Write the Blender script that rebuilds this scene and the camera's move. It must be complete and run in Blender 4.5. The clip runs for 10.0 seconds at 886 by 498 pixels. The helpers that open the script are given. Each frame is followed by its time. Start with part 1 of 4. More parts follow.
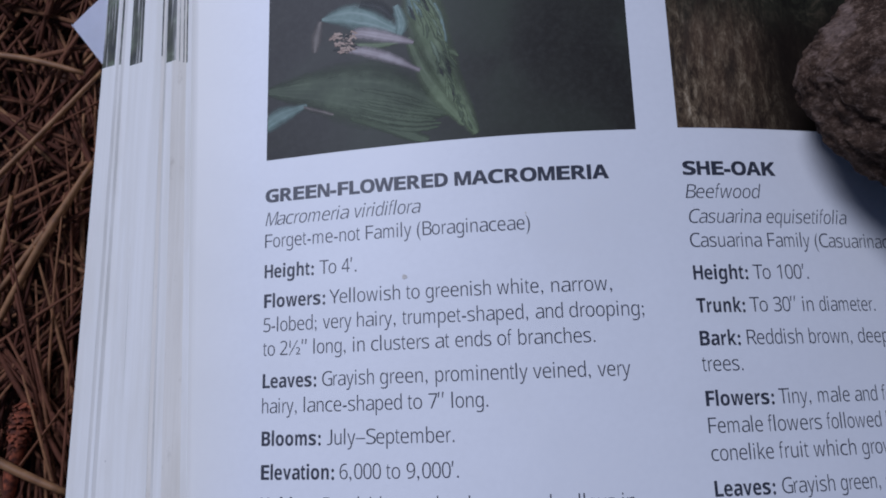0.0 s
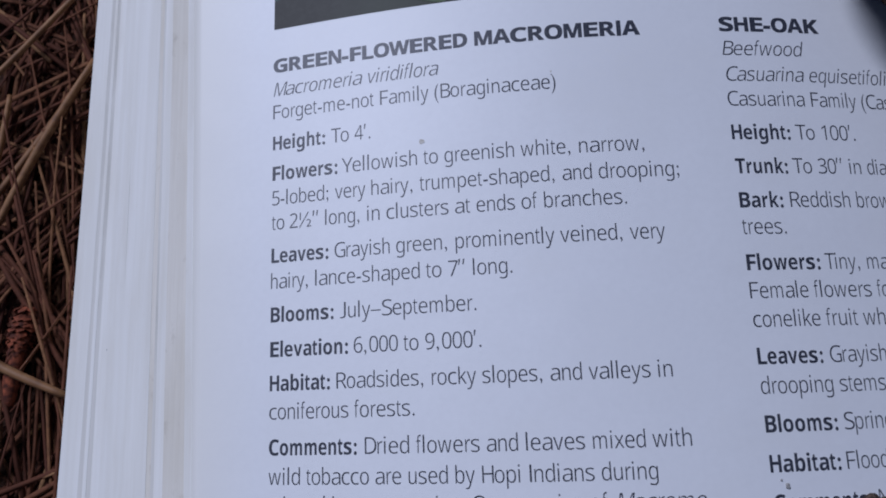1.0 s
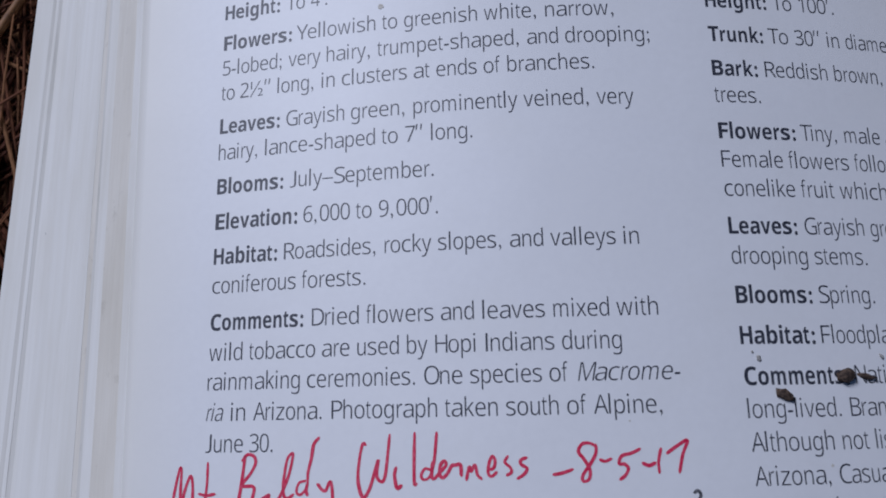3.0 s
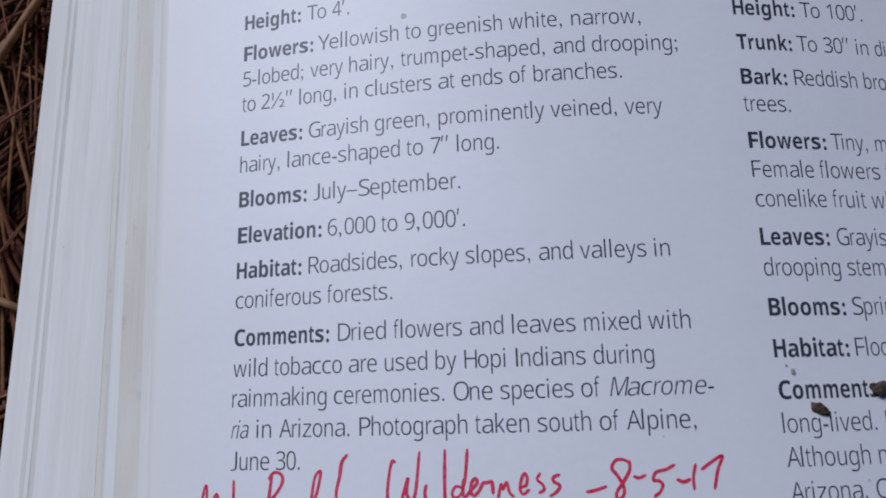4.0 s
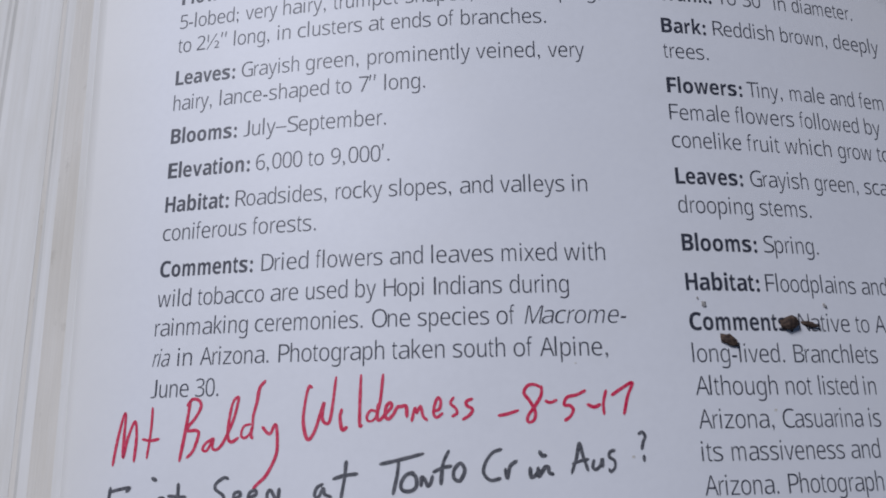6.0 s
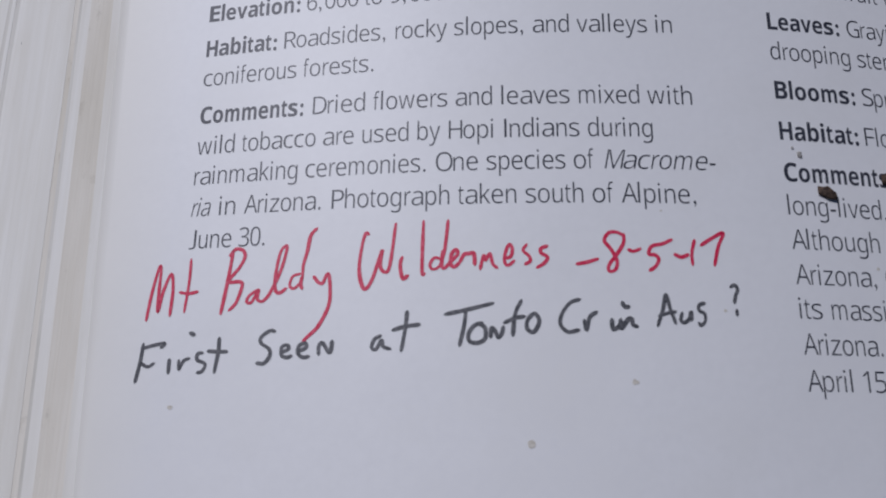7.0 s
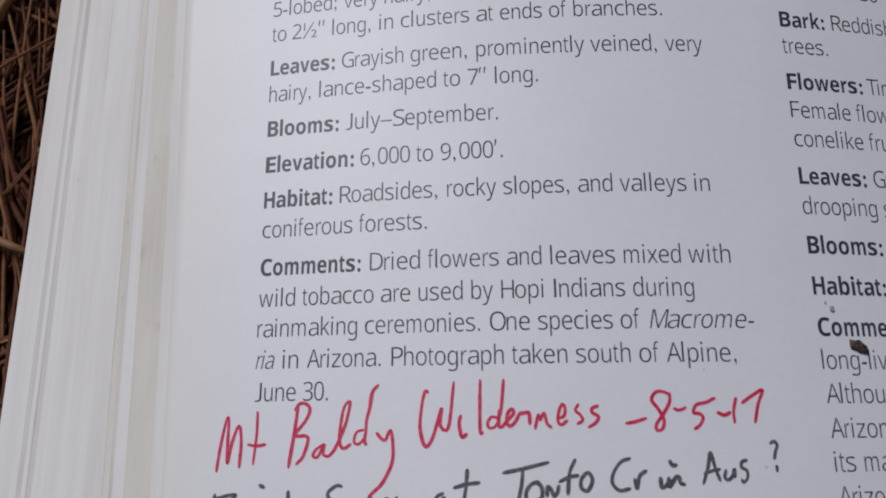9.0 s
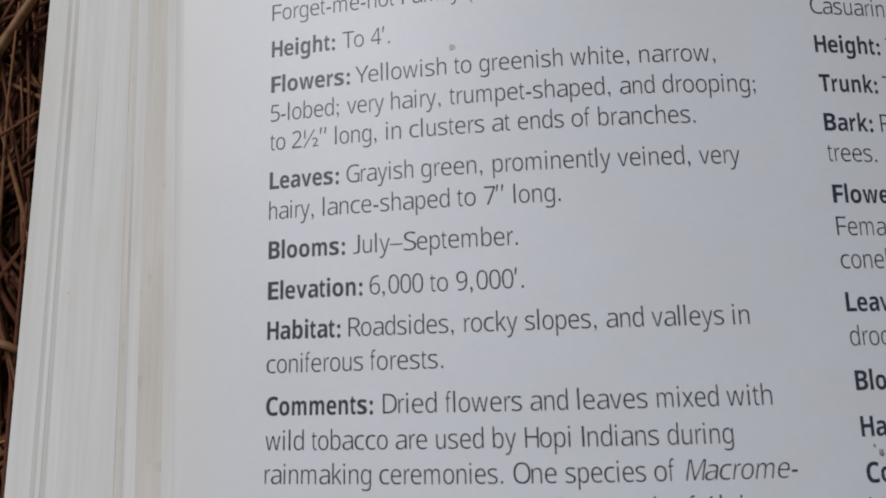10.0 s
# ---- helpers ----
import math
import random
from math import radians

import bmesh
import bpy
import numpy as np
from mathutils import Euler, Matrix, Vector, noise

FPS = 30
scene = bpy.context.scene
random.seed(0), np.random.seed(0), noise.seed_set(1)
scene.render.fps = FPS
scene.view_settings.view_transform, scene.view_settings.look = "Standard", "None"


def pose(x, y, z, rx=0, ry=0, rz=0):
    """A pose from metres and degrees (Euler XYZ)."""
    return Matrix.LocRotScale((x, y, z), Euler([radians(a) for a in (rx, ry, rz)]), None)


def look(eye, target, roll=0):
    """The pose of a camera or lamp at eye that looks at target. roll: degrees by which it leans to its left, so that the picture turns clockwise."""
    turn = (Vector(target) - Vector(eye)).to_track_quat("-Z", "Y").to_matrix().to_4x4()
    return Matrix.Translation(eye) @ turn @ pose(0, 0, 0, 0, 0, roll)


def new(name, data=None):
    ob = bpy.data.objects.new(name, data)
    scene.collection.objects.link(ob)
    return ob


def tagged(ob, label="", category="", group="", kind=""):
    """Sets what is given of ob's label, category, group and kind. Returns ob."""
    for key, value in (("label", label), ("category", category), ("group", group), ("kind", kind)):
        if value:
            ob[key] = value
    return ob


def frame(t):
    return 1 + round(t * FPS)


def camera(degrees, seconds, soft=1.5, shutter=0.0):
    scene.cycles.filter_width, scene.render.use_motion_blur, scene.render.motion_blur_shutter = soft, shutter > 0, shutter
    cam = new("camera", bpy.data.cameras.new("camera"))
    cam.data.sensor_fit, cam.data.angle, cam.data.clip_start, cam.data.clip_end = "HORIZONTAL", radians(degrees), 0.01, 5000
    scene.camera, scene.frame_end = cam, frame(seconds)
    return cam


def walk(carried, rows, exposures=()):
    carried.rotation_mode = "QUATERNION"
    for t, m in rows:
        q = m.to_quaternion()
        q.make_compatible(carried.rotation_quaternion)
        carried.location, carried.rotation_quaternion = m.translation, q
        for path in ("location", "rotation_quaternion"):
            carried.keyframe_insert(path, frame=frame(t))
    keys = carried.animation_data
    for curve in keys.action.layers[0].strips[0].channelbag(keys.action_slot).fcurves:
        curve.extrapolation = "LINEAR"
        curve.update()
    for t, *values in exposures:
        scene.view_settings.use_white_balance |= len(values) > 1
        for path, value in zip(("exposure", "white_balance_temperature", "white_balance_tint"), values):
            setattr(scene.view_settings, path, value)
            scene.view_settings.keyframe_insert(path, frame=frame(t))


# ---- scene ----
cam = camera(61.20, 10.0, soft=1.8)
cam.data.dof.use_dof = True
cam.data.dof.focus_distance, cam.data.dof.aperture_fstop = 0.116, 48.0
PATH = [
    (0.0, pose(-0.00095, 0.01105, 0.16181, 11.750, -0.391, -1.730)),
    (0.1, pose(-0.00030, 0.01016, 0.16331, 11.530, -0.247, -1.745)),
    (0.2, pose(-0.00091, 0.01006, 0.16485, 11.038, -0.341, -2.173)),
    (0.3, pose(-0.00262, 0.00983, 0.16555, 10.756, -0.572, -2.337)),
    (0.4, pose(-0.00383, 0.00764, 0.16389, 11.475, -0.323, -1.928)),
    (0.5, pose(-0.00476, 0.00769, 0.16010, 11.167, -0.335, -1.883)),
    (0.6, pose(-0.00489, 0.00578, 0.15810, 11.623, 0.188, -1.948)),
    (0.7, pose(-0.00494, 0.00169, 0.15526, 11.842, 0.035, -2.166)),
    (0.8, pose(-0.00490, -0.00307, 0.15287, 11.463, -0.117, -1.520)),
    (0.9, pose(-0.00485, -0.00674, 0.15156, 11.734, 0.022, -1.257)),
    (1.0, pose(-0.00310, -0.00746, 0.15019, 11.499, 0.363, -1.865)),
    (1.1, pose(-0.00330, -0.00958, 0.14819, 11.746, 0.275, -1.508)),
    (1.2, pose(-0.00399, -0.01086, 0.14633, 11.758, -0.050, -1.260)),
    (1.3, pose(-0.00311, -0.01346, 0.14312, 11.964, 0.062, -1.193)),
    (1.4, pose(-0.00391, -0.01780, 0.14123, 12.181, -0.203, -0.804)),
    (1.5, pose(-0.00524, -0.01870, 0.14068, 11.816, -0.120, -0.841)),
    (1.6, pose(-0.00538, -0.02082, 0.13890, 12.438, -0.265, -0.986)),
    (1.7, pose(-0.00173, -0.02070, 0.13723, 12.010, -0.003, -0.775)),
    (1.8, pose(0.00157, -0.02244, 0.13589, 12.375, -0.042, -0.751)),
    (1.9, pose(0.00248, -0.02295, 0.13533, 12.037, -0.289, -0.663)),
    (2.0, pose(0.00143, -0.02244, 0.13596, 11.767, -0.686, -1.020)),
    (2.1, pose(0.00158, -0.02131, 0.13700, 11.429, -0.651, -0.830)),
    (2.2, pose(0.00228, -0.02284, 0.13740, 12.240, -0.638, -1.113)),
    (3.3, pose(0.00065, -0.02669, 0.14029, 12.624, -0.716, -1.092)),
    (3.4, pose(0.00133, -0.02518, 0.13883, 12.663, -0.777, -1.702)),
    (3.5, pose(-0.00123, -0.02452, 0.13972, 12.555, -1.318, -1.899)),
    (3.6, pose(-0.00682, -0.02375, 0.14081, 12.064, -1.658, -1.630)),
    (3.7, pose(-0.00678, -0.02595, 0.13758, 12.783, -0.803, -1.079)),
    (3.8, pose(-0.00589, -0.02605, 0.13730, 12.774, -0.772, -0.939)),
    (3.9, pose(-0.00326, -0.02452, 0.13769, 12.658, -0.289, -0.915)),
    (4.0, pose(-0.00278, -0.02434, 0.13890, 12.463, -0.701, -1.484)),
    (4.1, pose(-0.00103, -0.02497, 0.14036, 12.233, -0.907, -1.024)),
    (4.2, pose(0.00113, -0.02369, 0.14217, 12.400, -0.672, -1.374)),
    (4.3, pose(0.00135, -0.02483, 0.14165, 12.773, -0.764, -1.483)),
    (4.4, pose(0.00252, -0.02456, 0.14261, 12.311, -0.515, -1.309)),
    (4.5, pose(0.00180, -0.02439, 0.14569, 12.571, -0.982, -1.512)),
    (4.6, pose(-0.00003, -0.02443, 0.14743, 12.615, -1.123, -1.429)),
    (4.7, pose(0.00085, -0.02486, 0.14475, 13.442, -0.770, -1.890)),
    (4.8, pose(0.00136, -0.02518, 0.14273, 13.410, -0.766, -1.921)),
    (4.9, pose(0.00198, -0.02354, 0.14245, 12.567, -0.996, -1.537)),
    (5.0, pose(0.00364, -0.02215, 0.14216, 12.808, -1.282, -1.715)),
    (5.1, pose(0.00310, -0.02424, 0.14213, 13.652, -1.407, -1.525)),
    (5.2, pose(0.00241, -0.02644, 0.14352, 13.358, -1.576, -1.298)),
    (6.3, pose(0.00572, -0.04034, 0.13571, 14.564, -2.391, -0.775)),
    (6.4, pose(0.00486, -0.04225, 0.13516, 14.140, -2.475, -0.688)),
    (6.5, pose(0.00315, -0.04516, 0.13443, 14.010, -2.395, -0.419)),
    (6.6, pose(0.00056, -0.04549, 0.13352, 13.878, -2.664, -0.517)),
    (6.7, pose(-0.00094, -0.04479, 0.13272, 14.194, -2.246, -0.472)),
    (6.8, pose(-0.00172, -0.04535, 0.12888, 14.442, -2.571, -0.464)),
    (6.9, pose(-0.00181, -0.05002, 0.12634, 14.676, -2.622, 0.060)),
    (7.0, pose(-0.00297, -0.05332, 0.12459, 14.408, -2.675, 0.390)),
    (7.1, pose(-0.00426, -0.05595, 0.12240, 14.329, -2.690, 0.352)),
    (7.2, pose(-0.00545, -0.05720, 0.12022, 13.598, -2.682, 0.375)),
    (7.3, pose(-0.00636, -0.05762, 0.12216, 13.666, -2.797, 0.327)),
    (7.4, pose(-0.00509, -0.05905, 0.12391, 14.292, -2.815, 0.403)),
    (7.5, pose(-0.00227, -0.06156, 0.12192, 14.209, -3.027, 1.299)),
    (7.6, pose(-0.00104, -0.06368, 0.12102, 13.809, -3.365, 1.870)),
    (7.7, pose(0.00035, -0.06077, 0.12081, 13.319, -3.269, 1.212)),
    (7.8, pose(-0.00170, -0.06195, 0.12143, 14.631, -3.521, 0.716)),
    (7.9, pose(-0.00185, -0.06332, 0.11943, 13.682, -3.654, 1.571)),
    (8.0, pose(-0.00248, -0.06358, 0.11879, 13.780, -3.598, 1.080)),
    (8.1, pose(-0.00207, -0.06023, 0.11854, 13.125, -3.426, 0.901)),
    (8.2, pose(-0.00200, -0.05781, 0.11688, 13.018, -3.833, 0.733)),
    (8.3, pose(-0.00253, -0.05433, 0.11777, 12.636, -3.501, 0.576)),
    (8.5, pose(-0.00580, -0.04598, 0.12174, 12.210, -3.158, -0.271)),
    (8.6, pose(-0.00858, -0.04295, 0.12538, 12.560, -3.345, -0.444)),
    (8.7, pose(-0.00781, -0.04093, 0.12721, 12.961, -2.844, -0.174)),
    (8.8, pose(-0.00941, -0.04101, 0.13022, 13.630, -3.236, 0.004)),
    (8.9, pose(-0.00975, -0.03920, 0.13306, 13.776, -2.834, -0.216)),
    (9.0, pose(-0.01081, -0.03456, 0.13412, 13.582, -2.934, -0.420)),
    (9.1, pose(-0.00856, -0.03113, 0.13209, 13.980, -2.366, -0.782)),
    (9.2, pose(-0.00927, -0.02836, 0.13136, 13.615, -2.715, -1.080)),
    (9.3, pose(-0.01043, -0.02671, 0.13105, 13.157, -3.251, -0.823)),
    (9.4, pose(-0.00874, -0.02485, 0.13206, 13.535, -2.558, -0.710)),
    (9.5, pose(-0.00960, -0.02026, 0.13278, 12.495, -2.760, -1.496)),
    (9.6, pose(-0.01151, -0.01915, 0.13320, 12.313, -2.870, -1.127)),
    (9.7, pose(-0.01107, -0.01641, 0.13243, 12.105, -2.329, -1.146)),
    (9.9, pose(-0.01013, -0.01354, 0.12867, 10.824, -2.231, -0.099)),
    (10.0, pose(-0.01180, -0.01115, 0.13152, 10.276, -2.385, -1.446)),
]
walk(cam, PATH, exposures=[(0.0, -0.08, 5080, 21), (2.0, -0.16, 5210, 19.5), (3.0, -0.15, 5280, 18.7), (4.7, -0.05, 5420, 17), (6.5, -0.08, 5640, 17.5), (8.0, -0.2, 5830, 18), (8.5, -0.14, 5870, 17.5), (9.0, -0.09, 5880, 17), (9.5, -0.12, 5900, 15), (10.0, -0.16, 5960, 13)])

# ---- light ----
world = bpy.data.worlds.new("sky")
scene.world = world
world.use_nodes = True
_nt = world.node_tree
_sky = _nt.nodes.new("ShaderNodeTexSky")
_sky.sky_type = "NISHITA"
_sky.sun_disc = False
_sky.sun_elevation = radians(40)
_sky.sun_rotation = radians(-46)
_nt.links.new(_sky.outputs["Color"], _nt.nodes["Background"].inputs["Color"])
_nt.nodes["Background"].inputs["Strength"].default_value = 0.022

sun = new("sun", bpy.data.lights.new("sun", "SUN"))
sun.data.energy = 2.3
sun.data.angle = radians(21)
sun.data.color = (1.0, 0.96, 0.9)
sun.matrix_world = look((-0.74, 0.72, 1.1), (0, 0, 0))


# ---- materials ----
def material(name, colour, rough=0.6, spec=0.5, metal=0.0):
    m = bpy.data.materials.new(name)
    m.use_nodes = True
    b = m.node_tree.nodes["Principled BSDF"]
    b.inputs["Base Color"].default_value = (*colour, 1)
    b.inputs["Roughness"].default_value = rough
    b.inputs["Specular IOR Level"].default_value = spec
    b.inputs["Metallic"].default_value = metal
    return m


def node(m, kind, **sockets):
    n = m.node_tree.nodes.new(kind)
    for key, value in sockets.items():
        n.inputs[key.replace("_", " ")].default_value = value
    return n


def link(m, a, b):
    m.node_tree.links.new(a, b)


def coords(m, scale=(1, 1, 1), uv=False):
    tc = node(m, "ShaderNodeTexCoord")
    mp = node(m, "ShaderNodeMapping")
    mp.inputs["Scale"].default_value = scale
    link(m, tc.outputs["UV" if uv else "Object"], mp.inputs["Vector"])
    return mp.outputs["Vector"]


def ramp(m, fac, stops):
    r = node(m, "ShaderNodeValToRGB")
    e = r.color_ramp.elements
    while len(e) < len(stops):
        e.new(0.5)
    for el, (at, c) in zip(e, stops):
        el.position, el.color = at, (*c, 1)
    link(m, fac, r.inputs["Fac"])
    return r.outputs["Color"]


def noise_tex(m, vec, scale, detail=4.0, rough=0.55, distort=0.0):
    n = node(m, "ShaderNodeTexNoise", Scale=scale, Detail=detail, Roughness=rough, Distortion=distort)
    link(m, vec, n.inputs["Vector"])
    return n.outputs["Fac"]


def mixed(m, fac, a, b, how="MIX"):
    n = m.node_tree.nodes.new("ShaderNodeMix")
    n.data_type, n.blend_type = "RGBA", how
    if isinstance(fac, float):
        n.inputs[0].default_value = fac
    else:
        link(m, fac, n.inputs[0])
    for sock, v in ((n.inputs[6], a), (n.inputs[7], b)):
        if isinstance(v, tuple):
            sock.default_value = (*v, 1)
        else:
            link(m, v, sock)
    return n.outputs[2]


def paint(m, colour):
    link(m, colour, m.node_tree.nodes["Principled BSDF"].inputs["Base Color"])


def bumped(m, height, strength, distance):
    b = node(m, "ShaderNodeBump", Strength=strength, Distance=distance)
    link(m, height, b.inputs["Height"])
    link(m, b.outputs["Normal"], m.node_tree.nodes["Principled BSDF"].inputs["Normal"])


def make_paper(name, base, soil, soil_at=0.62, along=1.0, thumbed=False):
    """Coated book paper: faint mottling, fibre relief and soft handling soil."""
    m = material(name, base, 0.5, 0.62)
    v = coords(m, (1, along, 1))
    big = noise_tex(m, v, 28.0, 3.0)
    fine = noise_tex(m, v, 900.0, 4.0)
    stain = ramp(m, big, [(soil_at - 0.12, (0, 0, 0)), (soil_at + 0.16, (1, 1, 1))])
    c = mixed(m, stain, base, soil)
    c = mixed(m, ramp(m, fine, [(0.35, (0, 0, 0)), (0.75, (1, 1, 1))]), c, tuple(0.97 * x for x in base))
    handled = noise_tex(m, v, 75.0, 5.0, 0.6)
    c = mixed(m, ramp(m, handled, [(0.52, (0, 0, 0)), (0.74, (0.45, 0.45, 0.45))]), c, soil)
    if thumbed:  # the outer margin, yellowed by handling
        sep = node(m, "ShaderNodeSeparateXYZ")
        link(m, coords(m), sep.inputs[0])
        margin = node(m, "ShaderNodeMapRange", From_Min=-0.0320, From_Max=-0.0450)
        link(m, sep.outputs["X"], margin.inputs["Value"])
        c = mixed(m, margin.outputs["Result"], c, (0.81, 0.785, 0.705))
    paint(m, c)
    wave = noise_tex(m, v, 46.0, 2.0, 0.4)
    slow = node(m, "ShaderNodeBump", Strength=0.55, Distance=0.0006)
    quick = node(m, "ShaderNodeBump", Strength=0.06, Distance=0.0002)
    link(m, wave, slow.inputs["Height"])
    link(m, fine, quick.inputs["Height"])
    link(m, slow.outputs["Normal"], quick.inputs["Normal"])
    link(m, quick.outputs["Normal"], m.node_tree.nodes["Principled BSDF"].inputs["Normal"])
    return m


PAPER = make_paper("coated_paper", (0.80, 0.80, 0.795), (0.765, 0.76, 0.735), 0.64, 1.0, True)
LEAF_PAPER = make_paper("leaf_paper", (0.76, 0.76, 0.745), (0.66, 0.64, 0.57), 0.6, 0.25)


def make_cut_edges():
    """The trimmed edges of many leaves: faint streaks along the book, finger soil in soft patches and a few darker rubs."""
    m = material("cut_page_edges", (0.62, 0.60, 0.54), 0.75, 0.25)
    streak = noise_tex(m, coords(m, (1, 0.02, 1)), 2600.0, 3.0)
    patch = noise_tex(m, coords(m, (1, 0.35, 1)), 75.0, 4.0)
    rub = noise_tex(m, coords(m, (1, 0.55, 1)), 310.0, 5.0, 0.7)
    c = mixed(m, ramp(m, streak, [(0.3, (0, 0, 0)), (0.7, (1, 1, 1))]), (0.72, 0.68, 0.59), (0.77, 0.735, 0.65))
    c = mixed(m, ramp(m, patch, [(0.46, (0, 0, 0)), (0.76, (0.8, 0.8, 0.8))]), c, (0.62, 0.575, 0.47))
    c = mixed(m, ramp(m, rub, [(0.60, (0, 0, 0)), (0.74, (0.55, 0.55, 0.55))]), c, (0.45, 0.41, 0.33))
    paint(m, c)
    bumped(m, streak, 0.25, 0.0003)
    return m


CUT_EDGES = make_cut_edges()


def make_streaked(name, base, streak_tone, soil, reach):
    """Edges of fanned leaves: fine long streaks, and finger soil that thins out along the book."""
    m = material(name, base, 0.6, 0.3)
    fine = noise_tex(m, coords(m, (1, 0.010, 1)), 2100.0, 4.0, 0.65)
    wide = noise_tex(m, coords(m, (1, 0.02, 1)), 620.0, 3.0, 0.6)
    patch = noise_tex(m, coords(m, (1, 0.16, 1)), 120.0, 5.0, 0.65)
    grain = noise_tex(m, coords(m, (1, 0.3, 1)), 1400.0, 4.0, 0.7)
    c = mixed(m, ramp(m, wide, [(0.38, (0, 0, 0)), (0.72, (0.9, 0.9, 0.9))]), base, streak_tone)
    c = mixed(m, ramp(m, fine, [(0.50, (0, 0, 0)), (0.78, (0.45, 0.45, 0.45))]), c, streak_tone)
    c = mixed(m, ramp(m, patch, [(0.48, (0, 0, 0)), (0.78, (reach, reach, reach))]), c, soil)
    c = mixed(m, ramp(m, grain, [(0.62, (0, 0, 0)), (0.75, (0.35, 0.35, 0.35))]), c, soil)
    paint(m, c)
    bumped(m, fine, 0.12, 0.0002)
    return m


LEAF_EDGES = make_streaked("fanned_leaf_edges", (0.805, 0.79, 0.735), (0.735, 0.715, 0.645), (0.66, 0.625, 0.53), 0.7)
# Darker base tone painted in for shade between leaf bundles, plus finger soil.
GROOVE = make_streaked("shaded_soiled_groove", (0.69, 0.67, 0.61), (0.60, 0.58, 0.52), (0.42, 0.40, 0.34), 0.9)


def make_bled_photo():
    """Printed pictures running off the trimmed edge: dark, streaked, patchy."""
    m = material("bled_print", (0.06, 0.06, 0.05), 0.5, 0.4)
    streak = noise_tex(m, coords(m, (1, 0.03, 1)), 1500.0, 2.0)
    patch = noise_tex(m, coords(m), 190.0, 4.0)
    c = ramp(m, patch, [(0.35, (0.015, 0.018, 0.014)), (0.52, (0.05, 0.055, 0.03)), (0.60, (0.10, 0.125, 0.07)), (0.72, (0.30, 0.30, 0.26))])
    c = mixed(m, ramp(m, streak, [(0.56, (0, 0, 0)), (0.62, (1, 1, 1))]), c, (0.42, 0.41, 0.37))
    paint(m, c)
    return m


BLED_PRINT = make_bled_photo()


def make_ink(name, colour, rough, blotch):
    m = material(name, colour, rough, 0.4)
    n = noise_tex(m, coords(m), 2500.0, 3.0)
    paint(m, mixed(m, ramp(m, n, [(0.4, (0, 0, 0)), (0.7, (1, 1, 1))]), colour, blotch))
    return m


PRINT_INK = make_ink("black_print_ink", (0.034, 0.037, 0.052), 0.45, (0.060, 0.064, 0.082))
RED_INK = make_ink("red_pen_ink", (0.60, 0.010, 0.062), 0.5, (0.71, 0.085, 0.155))
GREY_INK = make_ink("grey_black_pen_ink", (0.070, 0.072, 0.080), 0.5, (0.17, 0.17, 0.18))


def make_photo_dark():
    """Printed dark background, out of focus, with faint print grain."""
    m = material("photo_dark_ground", (0.03, 0.03, 0.025), 0.5, 0.2)
    a = noise_tex(m, coords(m), 38.0, 3.0, 0.5, 0.6)
    c = ramp(m, a, [(0.3, (0.022, 0.019, 0.016)), (0.5, (0.032, 0.031, 0.024)), (0.7, (0.046, 0.053, 0.036))])
    g = noise_tex(m, coords(m), 900.0, 3.0, 0.6)
    paint(m, mixed(m, ramp(m, g, [(0.4, (0, 0, 0)), (0.75, (0.35, 0.35, 0.35))]), c, (0.060, 0.060, 0.050)))
    return m


def make_photo_leaf(name, low, high, vein, veins=9.0, soft=0.35, streak=0.4):
    """Printed plant part, out of focus at its rim: blotched, with veins running along it."""
    m = material(name, low, 0.5, 0.2)
    uv = coords(m, (1, 1, 1), True)
    w = node(m, "ShaderNodeTexWave", Scale=veins, Distortion=3.5, Detail=3.0)
    w.bands_direction = "Y"
    w.inputs["Detail Scale"].default_value = 1.6
    link(m, uv, w.inputs["Vector"])
    n = noise_tex(m, coords(m), 330.0, 5.0, 0.65)
    c = mixed(m, ramp(m, n, [(0.3, (0, 0, 0)), (0.7, (1, 1, 1))]), low, high)
    patch = noise_tex(m, coords(m), 130.0, 4.0, 0.6)
    line = mixed(m, ramp(m, patch, [(0.40, (0, 0, 0)), (0.62, (1, 1, 1))]), (0, 0, 0), ramp(m, w.outputs["Fac"], [(0.62, (0, 0, 0)), (0.97, (streak, streak, streak))]))
    c = mixed(m, line, c, vein)
    dark = noise_tex(m, coords(m), 95.0, 3.0)
    c = mixed(m, ramp(m, dark, [(0.46, (0, 0, 0)), (0.72, (0.75, 0.75, 0.75))]), c, tuple(0.5 * q for q in low))
    paint(m, c)
    sep = node(m, "ShaderNodeSeparateXYZ")
    link(m, uv, sep.inputs[0])
    rim = ramp(m, sep.outputs["Y"], [(0.0, (0, 0, 0)), (0.5, (1, 1, 1)), (1.0, (0, 0, 0))])
    ragged = noise_tex(m, coords(m), 420.0, 4.0, 0.7)
    body = mixed(m, 0.30, rim, ragged)
    link(m, ramp(m, body, [(0.14, (0, 0, 0)), (0.14 + soft, (1, 1, 1))]), m.node_tree.nodes["Principled BSDF"].inputs["Alpha"])
    return m


